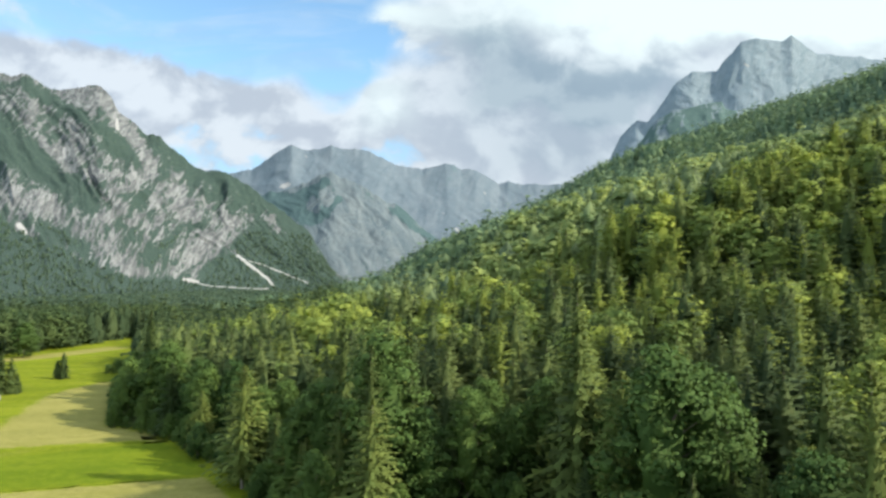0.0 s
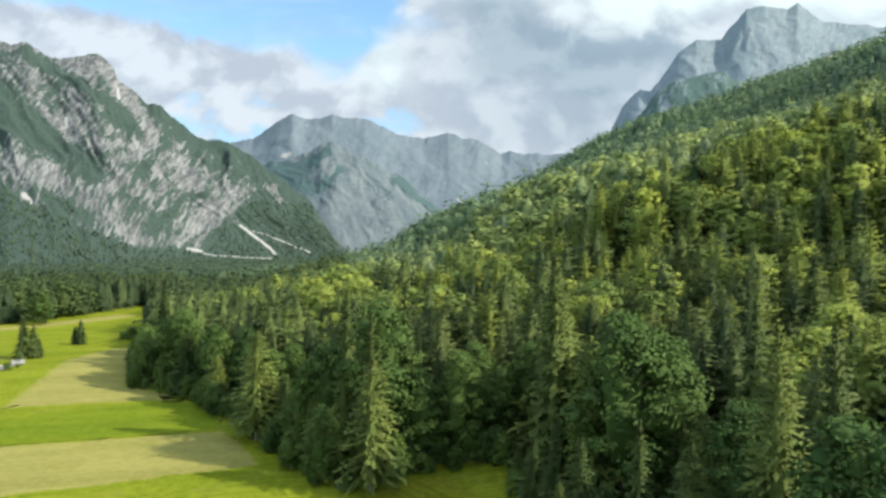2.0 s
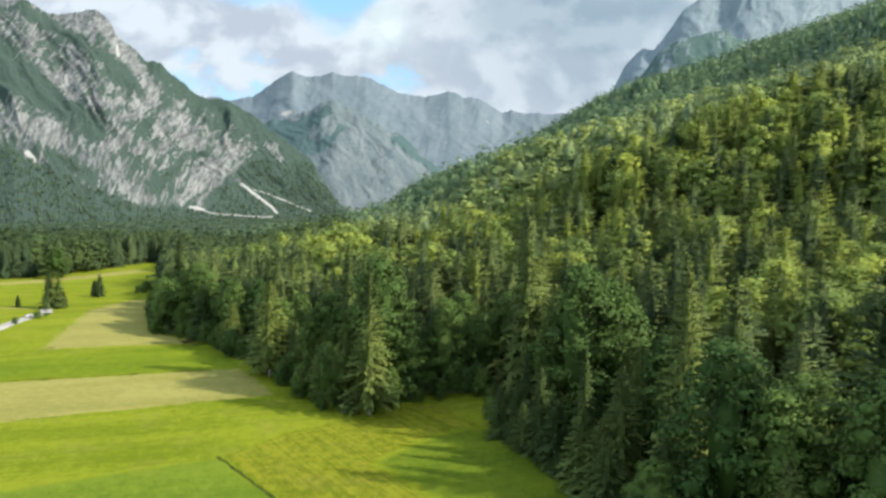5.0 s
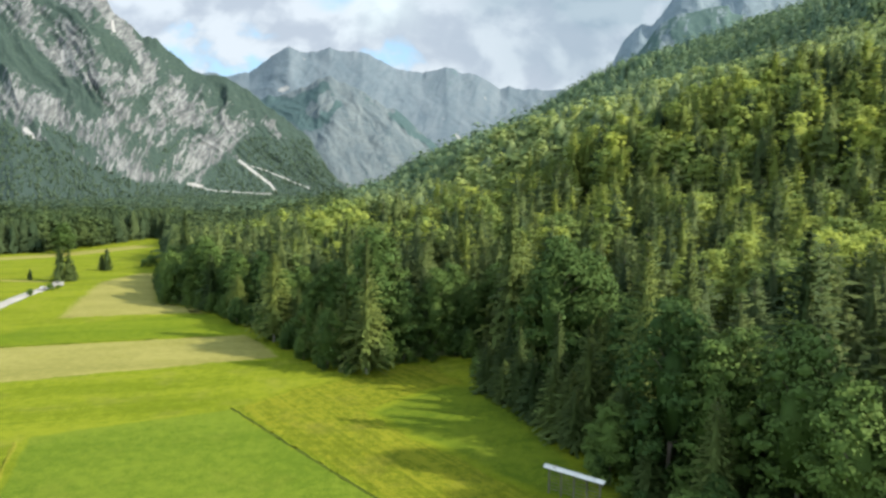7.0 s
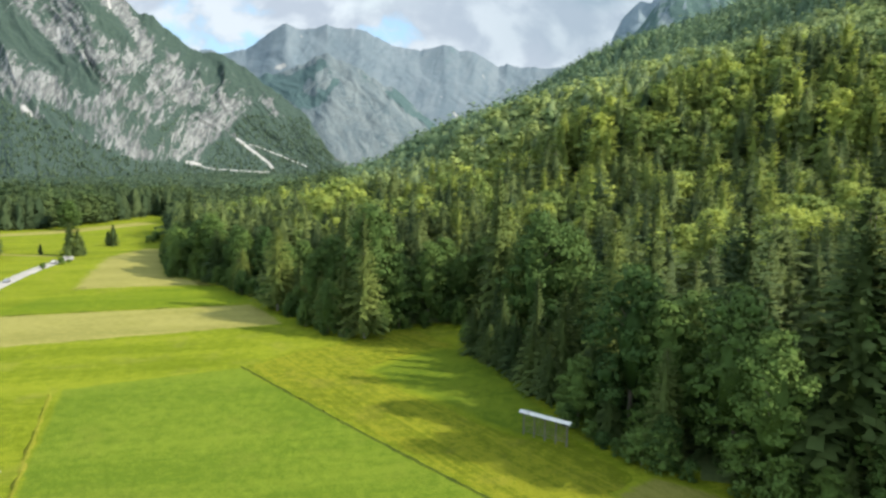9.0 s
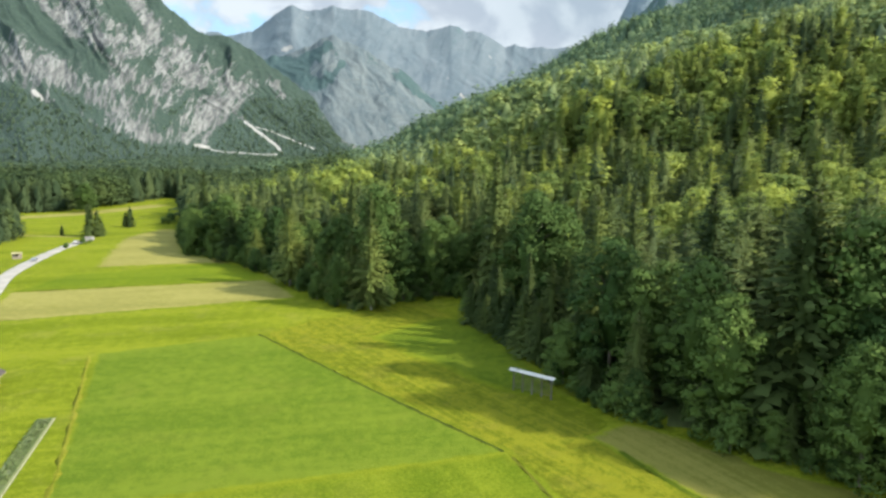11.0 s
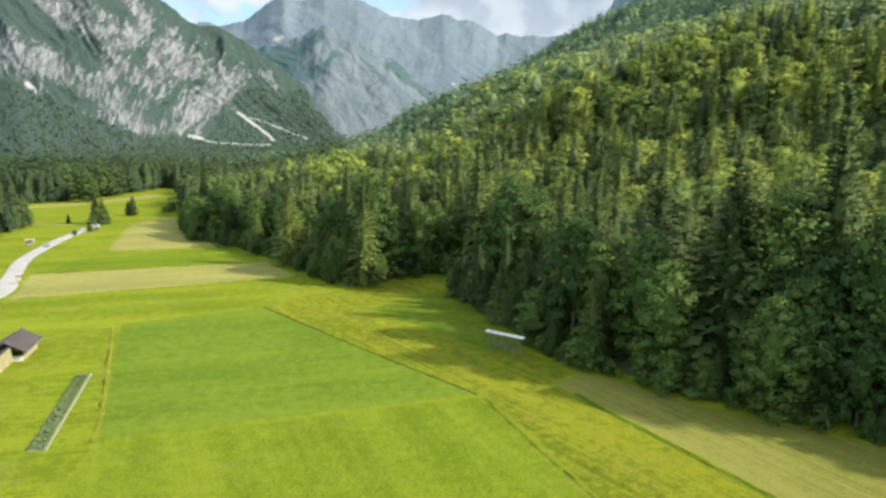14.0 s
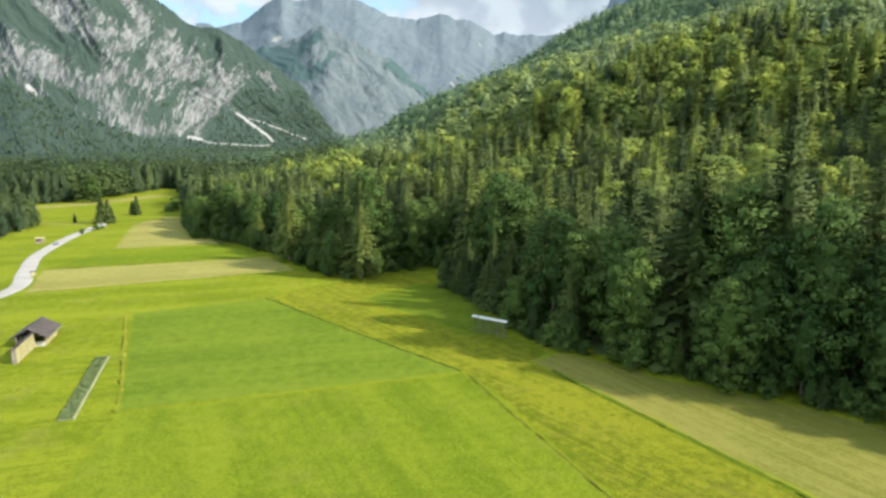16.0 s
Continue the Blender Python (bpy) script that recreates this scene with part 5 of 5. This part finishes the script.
def hayrack(x, y, turn, length=9.4, height=4.0):
    """A single hay-drying rack: posts, rails and a narrow pitched roof."""
    base = tagged(new("hayrack"), "weathered timber hay-drying rack with a pale sheet roof", "hayrack")
    base.matrix_basis = pose(x, y, 0, 0, 0, turn)
    bays = 4
    for i in range(bays + 1):
        px = -length / 2 + 0.5 + (length - 1.0) * i / bays
        box_part("post", base, M["plank_dark"], (0.19, 0.19, height + 0.35), (px, 0, (height - 0.35) / 2))
        box_part("bracket", base, M["plank_dark"], (0.12, 1.15, 0.14), (px, 0, height - 0.05))
    for k in range(6):
        box_part("rail", base, M["plank_dark"], (length - 0.7, 0.07, 0.09), (0, 0.17, 0.75 + k * (height - 1.1) / 5.5))
    for s in (-1, 1):
        slope = box_part("roof_panel", base, M["roof_white"], (length + 0.5, 0.66, 0.05), (0, s * 0.33, height + 0.26), (-s * 30, 0, 0), 0.01, "pale sheet roof panel")
        for k in range(10):
            box_part("batten", slope, M["roof_white"], (0.05, 0.72, 0.05), (-length / 2 + k * length / 9, 0, 0.05), bevel=0.01)
    box_part("ridge_cap", base, M["roof_white"], (length + 0.5, 0.22, 0.06), (0, 0, height + 0.46), bevel=0.02)
    box_part("ridge_gap", base, M["plank_dark"], (0.3, 1.1, 0.10), (-length / 2 + 1.6, 0, height + 0.43), (0, 0, 0), 0.02, "dark patched spot of the roof")
    return base


hayrack(35.6, 137.8, -47)


def barn():
    base = tagged(new("barn"), "small timber barn with a dull grey-brown pitched roof", "barn")
    base.matrix_basis = pose(-69.6, 150.9, 0, 0, 0, 7)
    w, l, eave, ridge = 6.0, 10.2, 2.5, 4.3
    # the sun-facing wall takes the lighter board colour, the other the duller one
    for s, name in ((-1, "wall"), (1, "wall")):
        box_part(name, base, M["plank_lit"] if s > 0 else M["plank"], (0.16, l - 0.9, eave), (s * w / 2, 0, eave / 2))
        for k in range(int((l - 0.9) / 0.6)):
            box_part("board", base, M["plank_lit"] if s > 0 else M["plank"], (0.04, 0.10, eave - 0.1), (s * (w / 2 + 0.09), -l / 2 + 0.8 + k * 0.6, eave / 2 - 0.02), bevel=0.01)
    box_part("back_wall", base, M["plank"], (w, 0.16, eave), (0, l / 2 - 0.5, eave / 2))
    # open front: posts, low pale wall, loft and gable coloured dark for the shade
    box_part("front_wall", base, M["whitewash"], (2.6, 0.18, 1.1), (1.6, -l / 2 + 0.3, 0.55), label="low whitewashed front wall")
    box_part("front_wall", base, M["plank"], (2.2, 0.16, 1.6), (-1.4, -l / 2 + 0.55, 0.8))
    box_part("beam", base, M["plank"], (w, 0.22, 0.24), (0, -l / 2 + 0.55, eave - 0.15))
    for px in (-w / 2 + 0.15, -1.9, 0.7, w / 2 - 0.15):
        box_part("post", base, M["plank"], (0.2, 0.2, eave), (px, -l / 2 + 0.5, eave / 2))
    box_part("loft", base, M["dark_inside"], (w - 0.4, l - 1.4, 0.12), (0, 0.1, eave - 0.45))
    box_part("hay_store", base, M["hay"], (w - 1.4, 4.2, 1.5), (-0.2, 1.5, 0.75), bevel=0.2)
    for y0, name in ((-l / 2 + 0.45, "gable"), (l / 2 - 0.5, "gable")):
        bm = bmesh.new()
        lower = [bm.verts.new((x, y0 + d, z)) for d in (0, 0.12) for x, z in ((-w / 2, eave), (w / 2, eave), (0, ridge - 0.1))]
        bm.faces.new(lower[:3][::-1])
        bm.faces.new(lower[3:])
        for i in range(3):
            j = (i + 1) % 3
            bm.faces.new((lower[i], lower[j], lower[j + 3], lower[i + 3]))
        me = bpy.data.meshes.new(name)
        bm.to_mesh(me)
        bm.free()
        me.materials.append(M["dark_inside"] if y0 < 0 else M["plank"])
        new(name, me).parent = base
    half = math.hypot(w / 2 + 1.05, ridge - eave + 0.55)
    tilt = math.degrees(math.atan2(ridge - eave + 0.55, w / 2 + 1.05))
    for s in (-1, 1):
        cx, cz = s * (w / 2 + 1.05) / 2, (ridge + eave - 0.55) / 2 + 0.15
        panel = box_part("roof_panel", base, M["roof_grey"], (half, l + 1.6, 0.14), (cx, -0.4, cz), (0, s * tilt, 0), 0.03)
        for k in range(7):
            box_part("tile_course", panel, M["roof_grey"], (0.10, l + 1.62, 0.035), (-half / 2 + 0.3 + k * half / 7.2, 0, 0.08), bevel=0.01)
    box_part("ridge_cap", base, M["roof_grey"], (0.3, l + 1.7, 0.12), (0, -0.4, ridge + 0.22))
    box_part("gutter", base, M["plank_lit"], (0.10, l + 1.4, 0.10), (w / 2 + 1.02, -0.4, eave - 0.50), label="pale gutter board")
    # long board shed that joins its front
    shed = tagged(new("shed"), "long narrow board shed with one roof slope", "shed")
    shed.matrix_basis = pose(-67.7, 139.8, 0, 0, 0, 7)
    sl, sw, hi, lo = 13.0, 0.75, 3.3, 2.95
    box_part("wall", shed, M["plank_lit"], (0.14, sl, hi), (sw / 2, 0, hi / 2), label="honey-brown board wall, sunlight put into its tone")
    for k in range(int(sl / 0.55)):
        box_part("board", shed, M["plank_lit"], (0.05, 0.12, hi - 0.1), (sw / 2 + 0.08, -sl / 2 + 0.3 + k * 0.55, hi / 2 - 0.03), bevel=0.01)
    box_part("wall", shed, M["plank"], (0.14, sl, lo), (-sw / 2, 0, lo / 2))
    for s in (-1, 1):
        box_part("end_wall", shed, M["plank"], (sw, 0.14, lo + 0.5), (0, s * (sl / 2 - 0.1), (lo + 0.5) / 2))
    tilt = math.degrees(math.atan2(hi - lo, sw))
    panel = box_part("roof_panel", shed, M["roof_grey"], (math.hypot(sw + 0.6, hi - lo), sl + 0.7, 0.12), (0, 0, (hi + lo) / 2 + 0.14), (0, -tilt, 0), 0.02)
    for k in range(5):
        box_part("tile_course", panel, M["roof_grey"], (0.08, sl + 0.72, 0.03), (-0.6 + k * 0.3, 0, 0.07), bevel=0.01)


barn()


def vegetable_bed():
    """A long narrow bed: soil, rows of leafy plants, a pale strip along one side."""
    base = tagged(new("vegetable_bed"), "long narrow vegetable bed with leafy rows and a pale edge strip", "garden bed")
    base.matrix_basis = pose(-47.75, 118.0, 0, 0, 0, 8.7)
    length, width = 35.5, 2.5
    box_part("soil", base, M["soil"], (width, length, 0.24), (0, 0, 0.06), bevel=0.08)
    box_part("edge_strip", base, M["fleece"], (0.19, length, 0.14), (width / 2 + 0.15, 0, 0.06), bevel=0.05, label="pale straw strip")
    r = random.Random(8)
    leaf_shapes = []
    for i in range(4):
        q = np.random.default_rng(880 + i)
        pieces = []
        for k in range(12):
            a, e, s = q.uniform(0, 6.28), q.uniform(0.2, 1.0), q.uniform(0.16, 0.30)
            d = np.array([math.cos(a), math.sin(a), e])
            side = np.array([-math.sin(a), math.cos(a), 0]) * 0.10
            p = np.array([d * 0.04, d * s * 0.7 + side, d * s * 1.25, d * s * 0.7 - side])
            pieces.append((p, np.array([(0, 1, 2), (0, 2, 3)]), np.tile(unit(np.array([[d[0] * 0.4, d[1] * 0.4, 1.0]])), (4, 1))))
        v, f, soft = outward(*joined(pieces))
        leaf_shapes.append(mesh_from("plant", v, f, [M["crop"]], True, normals=soft))
    for row in range(4):
        for k in range(62):
            if r.random() < 0.06:
                continue
            ob = new("plant", r.choice(leaf_shapes))
            ob.parent = base
            s = r.uniform(0.9, 1.5)
            ob.matrix_basis = pose(-width / 2 + 0.35 + row * 0.6 + r.uniform(-0.06, 0.06), -length / 2 + 0.35 + k * 0.565, 0.15, 0, 0, r.uniform(0, 360)) @ Matrix.Diagonal((s, s, s, 1))


vegetable_bed()


def kiosk():
    """A small roadside stall under a flat pale roof."""
    base = tagged(new("roadside_stall"), "small open timber stall with a pale roof beside the road", "stall")
    base.matrix_basis = pose(-136.5, 320.0, 0, 0, 0, 20)
    for sx in (-1, 1):
        for sy in (-1, 1):
            box_part("post", base, M["plank"], (0.16, 0.16, 2.3), (sx * 1.6, sy * 1.0, 1.1))
    box_part("roof_panel", base, M["plank_lit"], (4.0, 1.5, 0.08), (0, -0.62, 2.5), (22, 0, 0))
    box_part("roof_panel", base, M["plank"], (4.0, 1.5, 0.08), (0, 0.62, 2.5), (-22, 0, 0))
    box_part("counter", base, M["plank"], (3.0, 0.5, 0.95), (0, -0.8, 0.475))
    box_part("back_board", base, M["plank"], (3.2, 0.1, 1.9), (0, 1.0, 0.95))


kiosk()


def notice_board(x, y, turn):
    base = tagged(new("notice_board"), "pale information board on two posts beside the road", "sign")
    base.matrix_basis = pose(x, y, 0, 0, 0, turn)
    for s in (-1, 1):
        box_part("post", base, M["plank"], (0.14, 0.14, 2.6), (s * 0.85, 0, 1.2))
    box_part("panel", base, M["plank_lit"], (1.2, 0.08, 1.2), (0, -0.1, 1.75), label="pale panel")
    box_part("roof_panel", base, M["roof_grey"], (2.2, 0.55, 0.06), (0, -0.22, 2.72), (24, 0, 0))
    box_part("roof_panel", base, M["roof_grey"], (2.2, 0.55, 0.06), (0, 0.22, 2.72), (-24, 0, 0))


notice_board(-102.5, 230.0, 38)
notice_board(-110.6, 221.5, 50)


def car(x, y, turn, paint, label, long=4.3, tall=1.45, van=False):
    base = tagged(new("car"), label, "car")
    base.matrix_basis = pose(x, y, 0.1, 0, 0, turn)
    w = 1.76
    side = [(-0.5, 0.30), (-0.5, 0.62), (-0.47, 0.80), (-0.26, 0.86), (-0.14, tall), (0.28, tall), (0.42, 0.95), (0.5, 0.90), (0.5, 0.30)]
    if van:
        side = [(-0.5, 0.32), (-0.5, 0.85), (-0.44, 1.05), (-0.34, tall), (0.49, tall), (0.5, 0.9), (0.5, 0.32)]
    bm = bmesh.new()
    rows = []
    for s in (-1, 1):
        rows.append([bm.verts.new((px * long, s * w / 2 * (0.84 if pz > 1.0 else 1.0), pz)) for px, pz in side])
    bm.faces.new(rows[0])
    bm.faces.new(rows[1][::-1])
    for i in range(len(side)):
        j = (i + 1) % len(side)
        bm.faces.new((rows[0][j], rows[0][i], rows[1][i], rows[1][j]))
    bmesh.ops.recalc_face_normals(bm, faces=bm.faces)
    bmesh.ops.bevel(bm, geom=bm.edges[:], offset=0.06, segments=2, affect="EDGES")
    me = bpy.data.meshes.new("body")
    bm.to_mesh(me)
    bm.free()
    me.materials.append(paint)
    new("body", me).parent = base
    mid = 0.07 * long if not van else 0.05 * long
    for s in (-1, 1):
        box_part("side_window", base, M["car_glass"], (long * 0.38, 0.03, 0.34), (mid, s * w / 2 * 0.90, tall - 0.30), (s * 12 if not van else 0, 0, 0), 0.01)
    box_part("windscreen", base, M["car_glass"], (0.04, w * 0.74, 0.50), (-0.205 * long if not van else -0.40 * long, 0, 1.16 if not van else tall - 0.4), (0, 42 if not van else 22, 0), 0.01)
    for fx in (-0.32, 0.31):
        for s in (-1, 1):
            bm = bmesh.new()
            bmesh.ops.create_cone(bm, cap_ends=True, segments=16, radius1=0.32, radius2=0.32, depth=0.22)
            bmesh.ops.bevel(bm, geom=[e for e in bm.edges if e.calc_face_angle(0) > 1.0], offset=0.03, segments=1, affect="EDGES")
            me = bpy.data.meshes.new("wheel")
            bm.to_mesh(me)
            bm.free()
            me.materials.append(M["tyre"])
            ob = new("wheel", me)
            ob.parent = base
            ob.matrix_basis = pose(fx * long, s * (w / 2 - 0.09), 0.31, 90, 0, 0)
    for s in (-1, 1):
        box_part("headlight", base, M["whitewash"], (0.05, 0.3, 0.14), (-0.495 * long, s * 0.6, 0.66), bevel=0.01)
    return base


car(-126.9, 313.2, -78, M["car_grey"], "grey car on the pale valley road")
car(-131.0, 368, -80, M["car_white"], "white car parked by the road under shrubs")
car(-128.6, 378, 10, M["car_white"], "white van parked at the end of the road", 5.2, 2.1, True)


def house(x, y, z, turn, w, l, eave, ridge, label):
    base = tagged(new("house"), label, "house")
    base.matrix_basis = pose(x, y, z, 0, 0, turn)
    bm = bmesh.new()
    pts = [(-w / 2, 0), (w / 2, 0), (w / 2, eave), (0, ridge), (-w / 2, eave)]
    ends = [[bm.verts.new((px, s * l / 2, pz)) for px, pz in pts] for s in (-1, 1)]
    bm.faces.new(ends[0][::-1])
    bm.faces.new(ends[1])
    for i in range(5):
        j = (i + 1) % 5
        bm.faces.new((ends[0][i], ends[0][j], ends[1][j], ends[1][i]))
    bmesh.ops.recalc_face_normals(bm, faces=bm.faces)
    me = bpy.data.meshes.new("wall")
    bm.to_mesh(me)
    bm.free()
    me.materials.append(M["whitewash"])
    new("wall", me).parent = base
    half, tilt = math.hypot(w / 2 + 0.6, ridge - eave + 0.4), math.degrees(math.atan2(ridge - eave, w / 2))
    for s in (-1, 1):
        box_part("roof_panel", base, M["roof_grey"], (half, l + 1.2, 0.2), (s * (w / 4 + 0.25), 0, (eave + ridge) / 2 + 0.1), (0, s * tilt, 0))
    for fx in (-w / 4, w / 4):
        for fz in (1.5, 4.0):
            if fz < eave:
                box_part("window", base, M["car_glass"], (1.0, 0.08, 1.2), (fx, -l / 2 - 0.02, fz), bevel=0.01)
    box_part("chimney", base, M["whitewash"], (0.6, 0.6, 1.4), (w * 0.2, l * 0.2, ridge - 0.1))


house(-239, 553, 0, 15, 8, 10, 4.6, 7.6, "pale yellow house at the edge of the valley wood")


# ---- grass tufts in the uncut strip beside the wood ----
def tufts(name, corners, count, seed, size, mat, label):
    rng = np.random.default_rng(seed)
    xs, ys = [p[0] for p in corners], [p[1] for p in corners]
    x, y = rng.uniform(min(xs), max(xs), count), rng.uniform(min(ys), max(ys), count)
    clump = fbm(x / 6, y / 6, 3, seed) + rng.normal(0, 0.25, count)
    keep = within(corners, x, y) & (clump > -0.05)
    x, y = x[keep], y[keep]
    k = len(x)
    verts, tris = [], []
    for blade in range(4):
        a = rng.uniform(0, 6.283, k)
        s = size * rng.uniform(0.5, 1.5, k)
        root = np.stack([x + rng.normal(0, size * 0.4, k), y + rng.normal(0, size * 0.4, k), np.full(k, 0.0)], 1)
        side = np.stack([np.cos(a), np.sin(a), np.zeros(k)], 1) * (s * 0.45)[:, None]
        top = root + np.stack([rng.normal(0, 0.25, k) * s, rng.normal(0, 0.25, k) * s, s], 1)
        verts.append(np.stack([root - side, root + side, top], 1).reshape(-1, 3))
    verts = np.concatenate(verts)
    tris = np.arange(len(verts)).reshape(-1, 3)
    soft = np.tile((0.0, 0.0, 1.0), (len(verts), 1))
    v, f, soft = outward(verts, tris, soft)
    tagged(new(name, mesh_from(name, v, f, [mat], True, normals=soft)), label, "grass", kind="stuff")


tufts("tall_grass", [(26.5, 112), (-18, 185), (-8, 198), (6, 207), (18, 217), (32, 218), (32, 197), (41, 182), (38, 160), (38, 140), (43, 126), (41, 112), (57, 62), (72, 20), (44, 20), (36, 64.5)], 7000, 5, 0.15, M["rough"], "tufts of uncut grass beside the wood")
